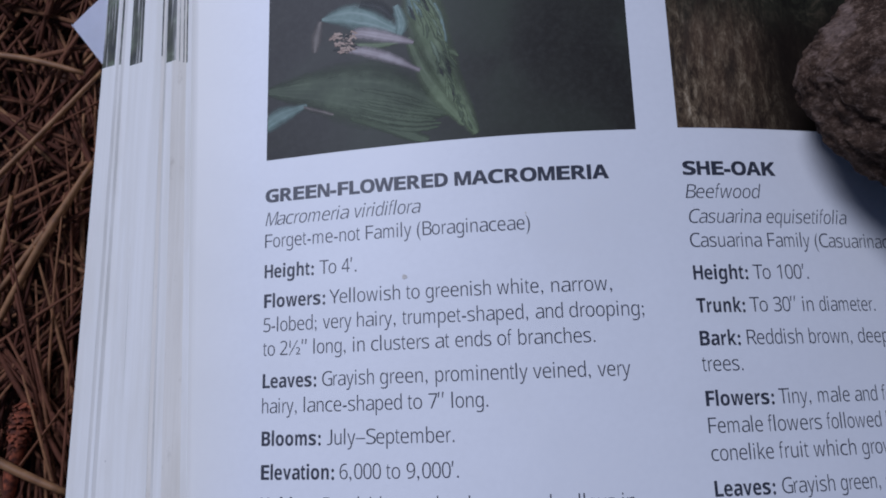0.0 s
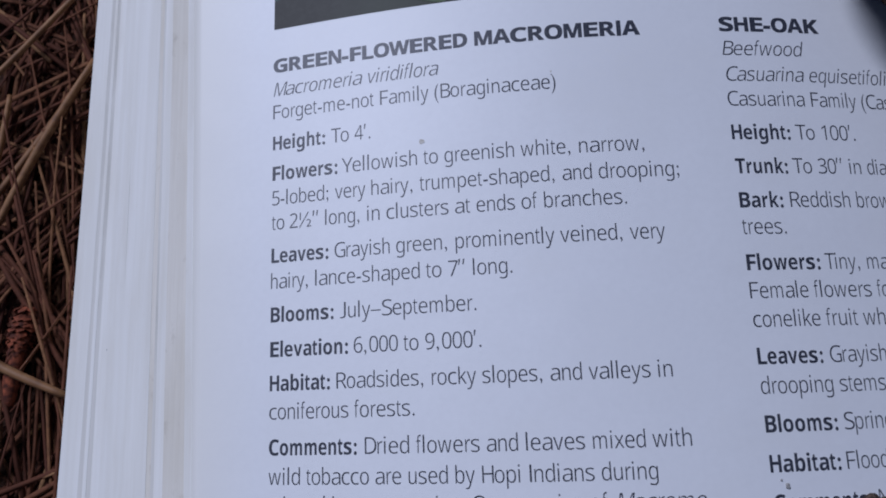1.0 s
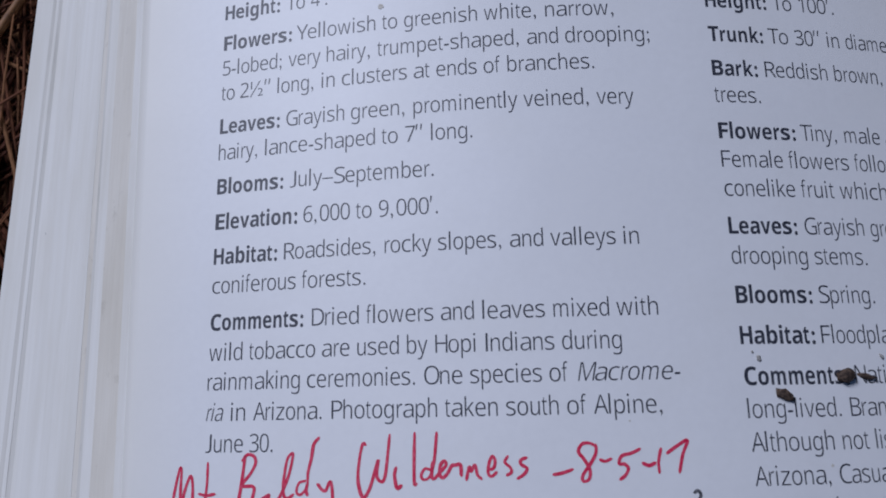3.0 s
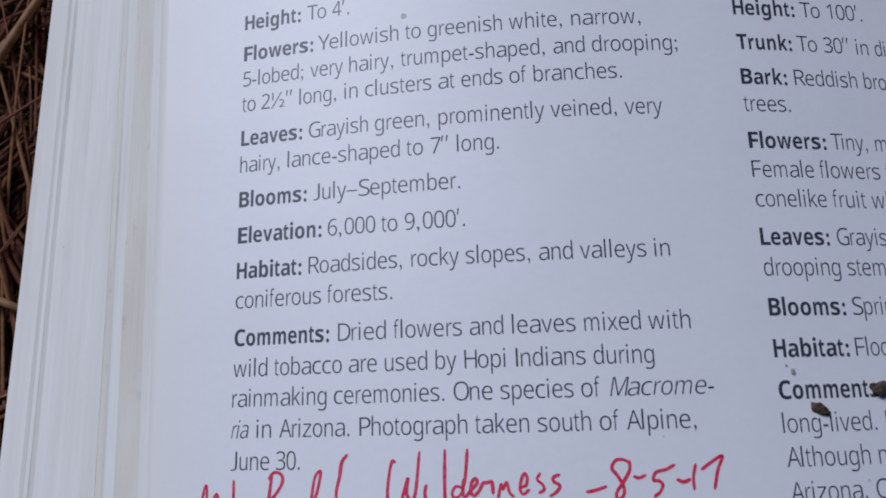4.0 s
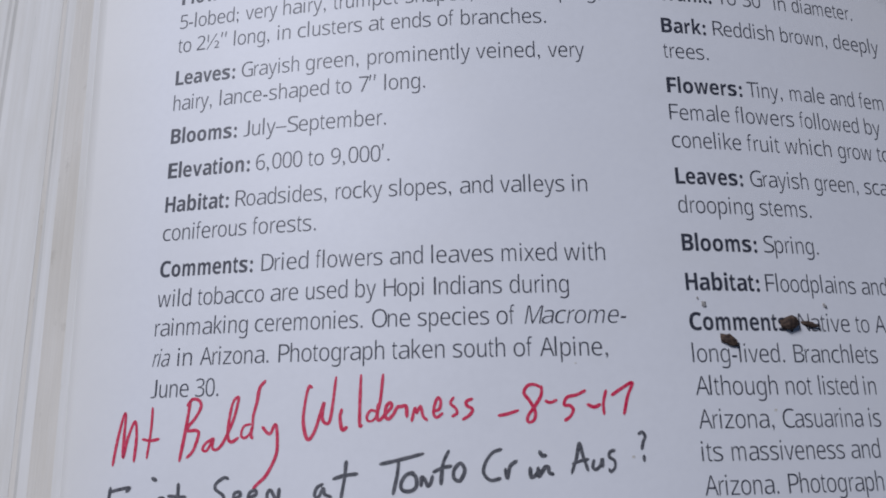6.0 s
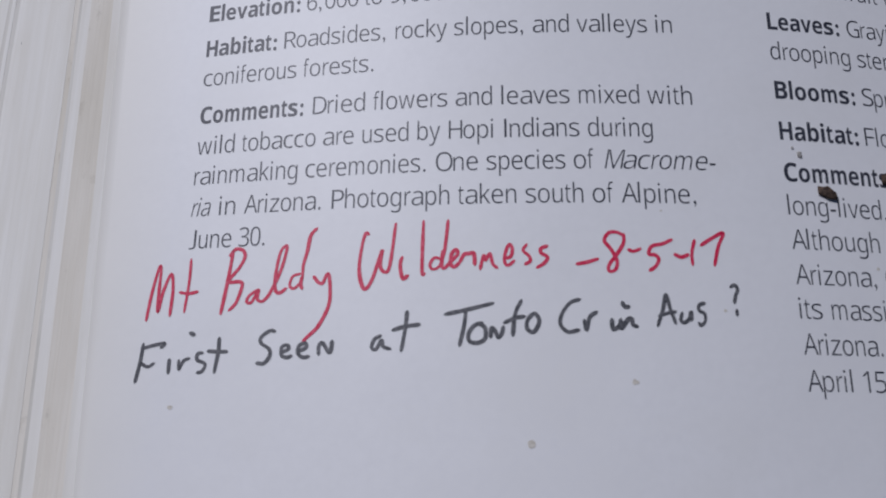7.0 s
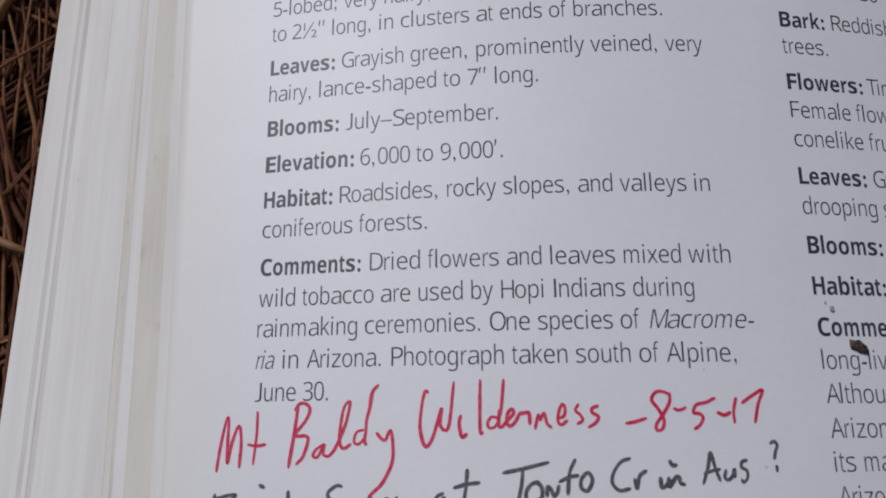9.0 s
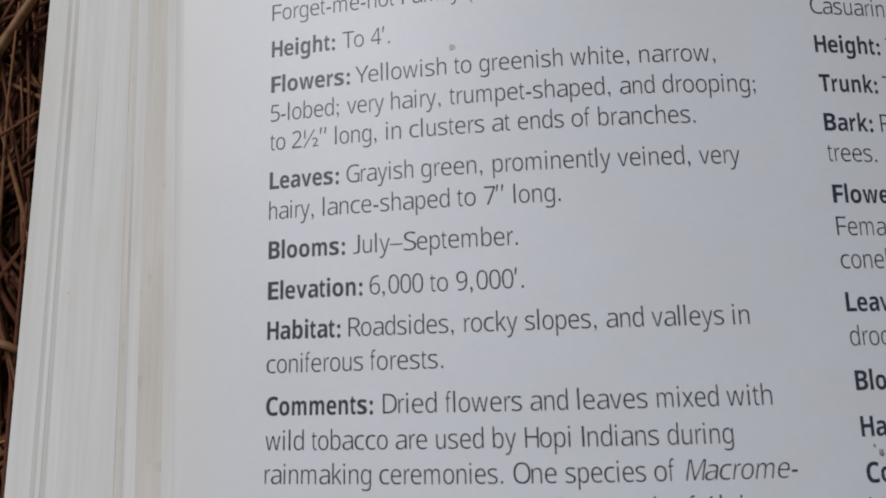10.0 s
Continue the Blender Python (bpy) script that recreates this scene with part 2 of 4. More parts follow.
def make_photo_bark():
    """Printed picture of fissured bark: fine flaky grain up the page, pale seams, and near black towards larger x."""
    m = material("photo_bark", (0.09, 0.06, 0.04), 0.55, 0.1)
    a = noise_tex(m, coords(m, (1.0, 0.34, 1)), 620.0, 8.0, 0.85, 0.35)
    b = noise_tex(m, coords(m, (1.0, 0.22, 1)), 150.0, 6.0, 0.70, 0.5)
    g = noise_tex(m, coords(m, (1.0, 0.5, 1)), 70.0, 3.0)
    c = ramp(m, a, [(0.38, (0.020, 0.014, 0.010)), (0.46, (0.070, 0.048, 0.029)), (0.53, (0.145, 0.103, 0.060)), (0.61, (0.31, 0.24, 0.150)), (0.70, (0.50, 0.42, 0.29))])
    c = mixed(m, ramp(m, b, [(0.40, (0.85, 0.85, 0.85)), (0.55, (0, 0, 0))]), c, (0.026, 0.021, 0.016))
    c = mixed(m, ramp(m, g, [(0.50, (0, 0, 0)), (0.66, (0.35, 0.35, 0.35))]), c, (0.105, 0.062, 0.038))
    crack = noise_tex(m, coords(m, (1.0, 0.12, 1)), 175.0, 6.0, 0.8, 0.6)
    c = mixed(m, ramp(m, crack, [(0.60, (0, 0, 0)), (0.66, (0.75, 0.75, 0.75))]), c, (0.30, 0.235, 0.165))
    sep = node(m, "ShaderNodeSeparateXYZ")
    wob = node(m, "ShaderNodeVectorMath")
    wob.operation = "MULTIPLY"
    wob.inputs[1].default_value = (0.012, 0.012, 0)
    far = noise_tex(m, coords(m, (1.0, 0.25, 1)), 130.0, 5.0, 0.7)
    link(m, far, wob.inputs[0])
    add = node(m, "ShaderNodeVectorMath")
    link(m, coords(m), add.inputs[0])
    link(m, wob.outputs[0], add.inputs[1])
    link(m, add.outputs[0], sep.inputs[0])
    dark_x = ramp(m, sep.outputs["X"], [(0.0560, (0, 0, 0)), (0.0640, (0.96, 0.96, 0.96))])
    c = mixed(m, dark_x, c, (0.010, 0.007, 0.005))
    twig = noise_tex(m, coords(m, (1.0, 0.5, 1)), 240.0, 5.0, 0.7, 1.5)
    high = ramp(m, sep.outputs["Y"], [(0.078, (0, 0, 0)), (0.086, (0.75, 0.75, 0.75))])
    c = mixed(m, high, c, ramp(m, twig, [(0.42, (0.012, 0.012, 0.008)), (0.55, (0.034, 0.034, 0.020)), (0.70, (0.12, 0.095, 0.060))]))
    paint(m, c)
    return m


PHOTO_DARK = make_photo_dark()
PHOTO_LEAF = make_photo_leaf("photo_green_leaf", (0.058, 0.079, 0.040), (0.096, 0.126, 0.066), (0.17, 0.21, 0.125), 2.6, 0.45, 0.35)
PHOTO_TEAL = make_photo_leaf("photo_pale_leaf", (0.135, 0.200, 0.165), (0.235, 0.32, 0.275), (0.37, 0.45, 0.40), 1.3, 0.45, 0.4)
PHOTO_STEM = make_photo_leaf("photo_stem", (0.100, 0.135, 0.062), (0.19, 0.24, 0.125), (0.29, 0.34, 0.22), 1.4, 0.55, 0.5)
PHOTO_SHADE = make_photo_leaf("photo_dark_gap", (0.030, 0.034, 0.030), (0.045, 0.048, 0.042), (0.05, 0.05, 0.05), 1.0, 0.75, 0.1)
PHOTO_PETAL = make_photo_leaf("photo_petal", (0.31, 0.26, 0.255), (0.47, 0.42, 0.405), (0.22, 0.18, 0.16), 1.6, 0.55, 0.6)
PHOTO_FAINT = make_photo_leaf("photo_faint_sepal", (0.14, 0.12, 0.10), (0.23, 0.20, 0.165), (0.20, 0.17, 0.14), 1.2, 0.65, 0.3)
PHOTO_STAMEN = make_photo_leaf("photo_stamen", (0.26, 0.17, 0.12), (0.56, 0.44, 0.34), (0.40, 0.30, 0.23), 1.0, 0.40, 0.3)
PHOTO_FLECK = make_photo_leaf("photo_light_fleck", (0.15, 0.20, 0.12), (0.25, 0.31, 0.20), (0.34, 0.40, 0.29), 1.2, 0.6, 0.3)
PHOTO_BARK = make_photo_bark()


def make_soil():
    m = material("forest_soil", (0.035, 0.024, 0.017), 0.95, 0.2)
    a = noise_tex(m, coords(m), 60.0, 6.0, 0.65)
    b = noise_tex(m, coords(m), 900.0, 5.0)
    c = ramp(m, a, [(0.3, (0.075, 0.034, 0.023)), (0.6, (0.135, 0.064, 0.041)), (0.8, (0.18, 0.10, 0.066))])
    c = mixed(m, 0.35, c, ramp(m, b, [(0.35, (0.01, 0.007, 0.005)), (0.7, (0.09, 0.065, 0.045))]))
    paint(m, c)
    bumped(m, a, 0.9, 0.01)
    return m


def make_litter():
    """Dead pine needles: each one its own brown."""
    m = material("dead_needles", (0.09, 0.05, 0.03), 0.8, 0.12)
    g = node(m, "ShaderNodeNewGeometry")
    c = ramp(m, g.outputs["Random Per Island"], [(0.0, (0.080, 0.029, 0.017)), (0.4, (0.122, 0.046, 0.025)), (0.72, (0.162, 0.068, 0.034)), (0.93, (0.22, 0.105, 0.048)), (1.0, (0.33, 0.18, 0.082))])
    n = noise_tex(m, coords(m), 700.0, 4.0)
    c = mixed(m, ramp(m, n, [(0.42, (0, 0, 0)), (0.75, (0.6, 0.6, 0.6))]), c, (0.062, 0.030, 0.019))
    paint(m, c)
    bumped(m, n, 0.4, 0.0004)
    return m


def make_stalk():
    m = material("straw_stalk", (0.28, 0.17, 0.08), 0.6, 0.35)
    n = noise_tex(m, coords(m), 350.0, 5.0)
    o = node(m, "ShaderNodeObjectInfo")
    c = ramp(m, n, [(0.3, (0.16, 0.066, 0.020)), (0.55, (0.32, 0.150, 0.048)), (0.75, (0.44, 0.25, 0.10))])
    paint(m, mixed(m, ramp(m, o.outputs["Random"], [(0.0, (0, 0, 0)), (1.0, (0.7, 0.7, 0.7))]), c, (0.15, 0.085, 0.045)))
    bumped(m, n, 0.3, 0.0003)
    return m


def make_stone(name):
    """Brown layered stone: dark grain, rusty beds and pale mineral crust."""
    m = material(name, (0.10, 0.07, 0.055), 0.9, 0.15)
    a = noise_tex(m, coords(m, (0.7, 1.5, 1.5)), 150.0, 9.0, 0.78, 0.5)
    b = noise_tex(m, coords(m, (1.0, 1.2, 1.3)), 900.0, 6.0, 0.75)
    s = noise_tex(m, coords(m, (0.7, 1.5, 1.5)), 60.0, 6.0, 0.7, 0.4)
    c = ramp(m, a, [(0.36, (0.016, 0.010, 0.006)), (0.46, (0.052, 0.031, 0.020)), (0.55, (0.102, 0.063, 0.041)), (0.68, (0.24, 0.17, 0.128))])
    c = mixed(m, 0.5, c, ramp(m, b, [(0.40, (0.008, 0.005, 0.003)), (0.52, (0.068, 0.042, 0.028)), (0.66, (0.32, 0.23, 0.17))]))
    c = mixed(m, ramp(m, s, [(0.56, (0, 0, 0)), (0.68, (0.5, 0.5, 0.5))]), c, (0.42, 0.31, 0.26))
    paint(m, c)
    bumped(m, a, 0.9, 0.0013)
    return m


def make_crumb(name, dark, light, grain=2200.0):
    m = material(name, dark, 0.8, 0.3)
    n = noise_tex(m, coords(m), grain, 4.0)
    paint(m, ramp(m, n, [(0.40, dark), (0.66, light)]))
    bumped(m, n, 0.5, 0.0002)
    return m


SOIL = make_soil()
LITTER = make_litter()
STALK = make_stalk()
STONE = make_stone("brown_stone")
CRUMB = make_crumb("dark_plant_crumb", (0.030, 0.020, 0.016), (0.115, 0.078, 0.054))
SPOT = make_crumb("tan_spot", (0.56, 0.525, 0.45), (0.67, 0.64, 0.57))
SPECK = make_crumb("grey_soil_speck", (0.28, 0.27, 0.25), (0.42, 0.40, 0.37))
CLOD = make_crumb("rust_red_scales", (0.060, 0.016, 0.008), (0.29, 0.075, 0.030), 700.0)
COVER = material("white_cover_board", (0.72, 0.72, 0.73), 0.35, 0.5)
SLIP = make_paper("pale_blue_paper", (0.78, 0.80, 0.88), (0.70, 0.71, 0.76))


# ---- building helpers ----
def part(name, bm, mat, parent=None, label="", smooth=False):
    """Link a bmesh as one mesh object, under parent when given."""
    me = bpy.data.meshes.new(name)
    bm.to_mesh(me)
    bm.free()
    for one in (mat if isinstance(mat, (list, tuple)) else [mat]):
        me.materials.append(one)
    if smooth:
        for p in me.polygons:
            p.use_smooth = True
    ob = new(name, me)
    ob.parent = parent
    if label:
        ob["label"] = label
    return ob


def grid(bm, xs, ys, fn, mat=0, uv=None):
    """A sheet of quads over xs and ys, its points from fn(x, y)."""
    rows = [[bm.verts.new(fn(x, y)) for y in ys] for x in xs]
    for i in range(len(xs) - 1):
        for j in range(len(ys) - 1):
            f = bm.faces.new((rows[i][j], rows[i + 1][j], rows[i + 1][j + 1], rows[i][j + 1]))
            f.material_index = mat
            f.smooth = True
            if uv:
                for loop, (a, b) in zip(f.loops, ((i, j), (i + 1, j), (i + 1, j + 1), (i, j + 1))):
                    loop[uv].uv = (a / (len(xs) - 1), b / (len(ys) - 1))
    return rows


def spaced(a, b, n):
    return [a + (b - a) * i / (n - 1) for i in range(n)]


def spline(pts, per=6):
    """A smooth line through the points."""
    p = [Vector(q) for q in pts]
    if len(p) < 3:
        return [p[0].lerp(p[-1], i / per) for i in range(per + 1)]
    p = [p[0] * 2 - p[1]] + p + [p[-1] * 2 - p[-2]]
    out = []
    for i in range(1, len(p) - 2):
        a, b, c, d = p[i - 1:i + 3]
        for k in range(per):
            t = k / per
            out.append(0.5 * (2 * b + (c - a) * t + (2 * a - 5 * b + 4 * c - d) * t * t + (3 * b - a - 3 * c + d) * t ** 3))
    return out + [p[-2]]


# ---- the ground ----
def ground_height(x, y):
    r = math.hypot(x - 0.03, y - 0.03)
    lump = noise.fractal(Vector((x * 9, y * 9, 0.3)), 1.0, 2.0, 4)
    return -0.0085 + lump * 0.003 * min(1.0, r / 0.1 + 0.2) + 0.25 * max(0, r - 0.8) ** 0.8 * noise.noise(Vector((x * 0.12, y * 0.12, 1.7)))


bm = bmesh.new()
rings = [0.0] + [0.012 * 1.13 ** i for i in range(101)]
last = None
for r in rings:
    n = 72
    ring = [bm.verts.new((0.03 + r * math.cos(2 * math.pi * k / n), 0.03 + r * math.sin(2 * math.pi * k / n),
                          ground_height(0.03 + r * math.cos(2 * math.pi * k / n), 0.03 + r * math.sin(2 * math.pi * k / n)) if r < 60 else -0.0085)) for k in range(n)] if r else None
    if last is None and ring is None:
        centre = bm.verts.new((0.03, 0.03, ground_height(0.03, 0.03)))
    elif last is None:
        for k in range(n):
            bm.faces.new((centre, ring[k], ring[(k + 1) % n]))
    else:
        for k in range(n):
            bm.faces.new((last[k], ring[k], ring[(k + 1) % n], last[(k + 1) % n]))
    last = ring
ground = part("ground", bm, SOIL, smooth=True)
tagged(ground, "dark brown forest soil under dead pine needles", "ground", kind="structure")


def tube(bm, line, radius, sides=5, taper=0.6):
    """A tapered round stick along a line of points."""
    rings = []
    for i, p in enumerate(line):
        d = (line[min(i + 1, len(line) - 1)] - line[max(i - 1, 0)]).normalized()
        a = d.cross(Vector((0, 0, 1)))
        a = a.normalized() if a.length > 1e-4 else Vector((1, 0, 0))
        b = d.cross(a)
        r = radius * (1 - (1 - taper) * abs(2 * i / (len(line) - 1) - 1) ** 2)
        rings.append([bm.verts.new(p + a * (r * math.cos(2 * math.pi * k / sides)) + b * (r * math.sin(2 * math.pi * k / sides))) for k in range(sides)])
    for i in range(len(rings) - 1):
        for k in range(sides):
            bm.faces.new((rings[i][k], rings[i][(k + 1) % sides], rings[i + 1][(k + 1) % sides], rings[i + 1][k])).smooth = True
    bm.faces.new(rings[0][::-1])
    bm.faces.new(rings[-1])


def litter(name, count, box, low, high, length, radius, seed, label, spread=0.0):
    """A loose heap of dead needles, thrown every way: long ones in twos and threes from one sheath, and broken bits."""
    rnd = random.Random(seed)
    vs, fs = [], []
    segs, sides = 5, 5
    for _ in range(count):
        x, y = rnd.uniform(box[0], box[2]), rnd.uniform(box[1], box[3])
        if spread:
            x, y = rnd.gauss(0.05, spread), rnd.gauss(0.03, spread)
        a = rnd.choice((rnd.uniform(0, math.pi), rnd.gauss(0.95, 0.35), rnd.gauss(1.9, 0.5)))
        z, tilt = rnd.uniform(low, high), rnd.gauss(0, 0.06)
        whole = rnd.random() < 0.78
        for _ in range(rnd.choice((2, 3)) if whole else 1):
            ln = rnd.uniform(*length) * (1.0 if whole else rnd.uniform(0.2, 0.6))
            r, bend = rnd.uniform(*radius), rnd.gauss(0, 0.09)
            turn = a + rnd.gauss(0, 0.05)
            base = len(vs)
            for i in range(segs + 1):
                q = i / segs
                along, aside = ln * (q - 0.3), bend * ln * (q * q - 0.3)
                px = x + along * math.cos(turn) - aside * math.sin(turn)
                py = y + along * math.sin(turn) + aside * math.cos(turn)
                pz = z + along * tilt + 0.0006 * math.sin(7 * q + ln * 400)
                rr = r * (1.0 - 0.55 * q ** 3) * (1.18 if i == 0 and whole else 1.0)
                for k in range(sides):
                    c, w = rr * math.cos(k * math.tau / sides + 0.4), rr * math.sin(k * math.tau / sides + 0.4)
                    vs.append((px - c * math.sin(turn), py + c * math.cos(turn), pz + 0.6 * w))
            for i in range(segs):
                for k in range(sides):
                    fs.append((base + i * sides + k, base + i * sides + (k + 1) % sides, base + (i + 1) * sides + (k + 1) % sides, base + (i + 1) * sides + k))
            fs.append(tuple(base + k for k in range(sides))[::-1])
            fs.append(tuple(base + segs * sides + k for k in range(sides)))
    me = bpy.data.meshes.new(name)
    me.from_pydata(vs, [], fs)
    me.materials.append(LITTER)
    for p in me.polygons:
        p.use_smooth = len(p.vertices) == 4
    return tagged(new(name, me), label, "needle litter", kind="stuff")


litter("needle_litter", 1400, (-0.20, -0.16, -0.060, 0.26), -0.0085, -0.0005, (0.035, 0.105), (0.00034, 0.00068), 3, "reddish-brown dead pine needles heaped beside the book")
litter("needle_litter", 6000, (-0.60, -0.55, 0.70, 0.65), -0.0095, -0.005, (0.03, 0.11), (0.0004, 0.0008), 8, "brown dead pine needles spread over the forest floor", 0.55)


def dry_stalk(a, b, radius, sag, label):
    """One stiff dead stalk lying across the litter from a to b."""
    a, b = Vector(a), Vector(b)
    side = (b - a).cross(Vector((0, 0, 1))).normalized()
    line = [a.lerp(b, i / 12) + side * (sag * math.sin(math.pi * i / 12)) for i in range(13)]
    bm = bmesh.new()
    tube(bm, line, radius, 7, 0.7)
    return tagged(part("dry_stalk", bm, STALK), label, "stalk", "stalks lying on the needles")


dry_stalk((-0.113, 0.047, 0.001), (-0.0745, 0.087, 0.004), 0.00065, 0.0004, "straw-coloured dry grass stalk lying over dark needles")
dry_stalk((-0.098, 0.026, -0.001), (-0.0755, 0.066, 0.003), 0.0009, -0.0008, "brown dry stalk leaning towards the book's edge")
dry_stalk((-0.103, 0.030, -0.002), (-0.079, 0.062, 0.001), 0.0008, 0.0006, "dull brown dry stalk among pine needles")
dry_stalk((-0.106, 0.012, 0.0022), (-0.0765, -0.004, 0.0034), 0.0010, 0.0012, "tan dry twig lying against the book's edge")
dry_stalk((-0.112, 0.105, 0.001), (-0.083, 0.113, 0.002), 0.0009, 0.0006, "thin tan twig lying on dark needles")
dry_stalk((-0.110, 0.094, 0.001), (-0.079, 0.087, 0.003), 0.0008, -0.0012, "pale brown bent twig on dark needles")
dry_stalk((-0.098, 0.036, 0.0), (-0.0935, 0.059, 0.002), 0.0007, 0.0005, "short pale straw lying on dark needles")
dry_stalk((-0.116, -0.020, 0.0), (-0.078, -0.034, 0.002), 0.0009, 0.0006, "brown dry twig lying on the needles")


def lump(name, mat, size, seed, rough, label, category, subdiv=3):
    bm = bmesh.new()
    bmesh.ops.create_icosphere(bm, subdivisions=subdiv, radius=1.0)
    for v in bm.verts:
        k = 1 + rough * noise.fractal(v.co * 1.7 + Vector((seed, 0, 0)), 1.0, 2.0, 4)
        v.co = Vector((v.co.x * size[0] * k, v.co.y * size[1] * k, v.co.z * size[2] * k))
    return tagged(part(name, bm, mat, smooth=True), label, category)


def catkin(a, b, wide, label):
    """A withered catkin lying from its thick end a to its tip b: a tapered spindle shingled with small ragged scales."""
    a, b = Vector(a), Vector(b)
    d = (b - a).normalized()
    side = d.cross(Vector((0, 0, 1))).normalized()
    up = side.cross(d)
    rnd = random.Random(5)
    bm = bmesh.new()

    def radius(u):
        return wide * (0.55 + 0.45 * math.sin(math.pi * min(1.0, u * 1.6 + 0.12) ** 0.8)) * (1 - 0.45 * u ** 2)

    def at(u, turn, lift):
        c = a.lerp(b, u) + side * (0.0008 * math.sin(2.6 * u))
        return c + (side * math.cos(turn) + up * math.sin(turn)) * (radius(u) * lift)

    tube(bm, [at(u, 0, 0) for u in spaced(0.02, 0.97, 12)], wide * 0.62, 9, 0.5)
    for row in range(26):
        for k in range(9):
            u, turn = 0.96 * row / 26 + rnd.uniform(-0.012, 0.012), math.tau * (k + 0.5 * (row % 2)) / 9 + rnd.uniform(-0.15, 0.15)
            if rnd.random() < 0.10:  # some have dropped off
                continue
            half, ln, rise = 0.36, rnd.uniform(0.055, 0.085), rnd.uniform(0.98, 1.16)
            root = [bm.verts.new(at(u, turn + q, 0.62)) for q in (-half, half)]
            mid = [bm.verts.new(at(u + 0.55 * ln, turn + q, 0.92 * rise)) for q in (-half * 1.1, 0.0, half * 1.1)]
            tip = bm.verts.new(at(u + ln, turn + rnd.uniform(-0.1, 0.1), rise))
            for f in ((root[0], root[1], mid[1]), (root[0], mid[1], mid[0]), (root[1], mid[2], mid[1]), (mid[0], mid[1], tip), (mid[1], mid[2], tip)):
                bm.faces.new(f)
    bmesh.ops.recalc_face_normals(bm, faces=bm.faces[:])
    return tagged(part("catkin", bm, CLOD), label, "catkin")


catkin((-0.0873, 0.0140, -0.0012), (-0.0902, -0.0068, -0.0014), 0.0030, "rust-red withered catkin lying in the dead needles")

# a slip of pale paper pushed between the leaves
bm = bmesh.new()


def slip_point(u, v):
    tip, e, f = Vector((-0.0826, 0.0990)), Vector((0.77, 0.64)), Vector((0.62, -0.785))
    p = tip + e * u + f * v
    return (p.x, p.y, 0.0030 + 0.0035 * min(1.0, (u + v) / 0.02) + 0.0002 * math.sin(u * 300))


grid(bm, spaced(0, 0.045, 10), spaced(0, 0.03, 10), slip_point)
bmesh.ops.solidify(bm, geom=bm.faces[:], thickness=0.0002)
for f in bm.faces:
    f.smooth = False
tagged(part("paper_slip", bm, SLIP), "pale bluish-white paper corner sticking out of the closed leaves", "paper slip")

# ---- the open book ----
Y0, Y1 = -0.080, 0.150            # foot and head of the pages
TOP_EDGE, GUTTER = -0.0440, 0.108  # fore-edge of the top leaf, and the fold


def page_z(x):
    """Height of the bulging left-hand page over the ground, across the book."""
    u = min(x, 0.080) / 0.05
    z = 0.05 * (0.8400 + 0.1680 * u - 0.1332 * u ** 2 - 0.0352 * u ** 3 + 0.0173 * u ** 4)
    if x > 0.080:
        z += -0.27 * (x - 0.080) - 11.0 * (x - 0.080) ** 2
    return z


book = new("open_book")
book.location = (0, 0, 0)
tagged(book, "thick white paperback field guide lying open on pine needles", "book")

bm = bmesh.new()


def page_point(u, y, drop=0.0):
    """A point of the top leaf, u from its fore-edge to the fold."""
    x0 = TOP_EDGE - 0.030 * (y - 0.03)
    x = x0 + (GUTTER - x0) * u
    return (x, y, page_z(x) - drop)


grid(bm, spaced(0, 1, 104), spaced(Y0, Y1, 24), page_point)
grid(bm, spaced(0, 1, 104), spaced(Y1, Y0, 24), lambda u, y: page_point(u, y, 0.00012))
bmesh.ops.remove_doubles(bm, verts=bm.verts, dist=1e-7)
edges = [e for e in bm.edges if e.is_boundary]
bmesh.ops.bridge_loops(bm, edges=edges)
page = part("page", bm, PAPER, book, "bulging white glossy page with two columns of print")

# fore-edge: x and z where each band of leaves begins, and what it shows
BANDS = (
    (-0.0440, 0.0311, -0.0453, 0.0305, 6, "leaf"),
    (-0.0453, 0.0304, -0.0489, 0.0287, 14, "cut"),
    (-0.0489, 0.0286, -0.0505, 0.0278, 6, "leaf"),
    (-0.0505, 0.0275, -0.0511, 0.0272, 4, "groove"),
    (-0.0511, 0.0272, -0.0520, 0.0267, 5, "cut"),
    (-0.0520, 0.0268, -0.0548, 0.0255, 9, "leaf"),
    (-0.0548, 0.0254, -0.0576, 0.0241, 9, "leaf"),
    (-0.0576, 0.0240, -0.0606, 0.0226, 10, "leaf"),
    (-0.0606, 0.0223, -0.0617, 0.0218, 2, "leaf"),
    (-0.0617, 0.0216, -0.0624, 0.0213, 3, "leaf"),
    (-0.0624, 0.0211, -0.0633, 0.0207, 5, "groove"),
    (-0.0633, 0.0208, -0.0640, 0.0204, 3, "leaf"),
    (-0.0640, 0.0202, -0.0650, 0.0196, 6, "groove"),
    (-0.0650, 0.0196, -0.0690, 0.0177, 14, "leaf"),
)
# strips where pictures run off the trimmed edge, and the height of their foot
BLED = ((-0.0690, -0.0655, 0.0808), (-0.0641, -0.0634, 0.0803), (-0.0606, -0.0573, 0.0790), (-0.0520, -0.0515, 0.0790), (-0.0505, -0.0481, 0.0770),
        (-0.0473, -0.0469, 0.0765), (-0.0463, -0.0460, 0.0760), (-0.0454, -0.0450, 0.0757))


def skewed(x, y):
    """The fanned leaves spread a little towards the foot of the book."""
    s = min(1.0, max(0.0, (TOP_EDGE - x) / 0.025))
    return x + (-0.030 + 0.050 * s) * (y - 0.03) if x < TOP_EDGE + 0.0025 else x


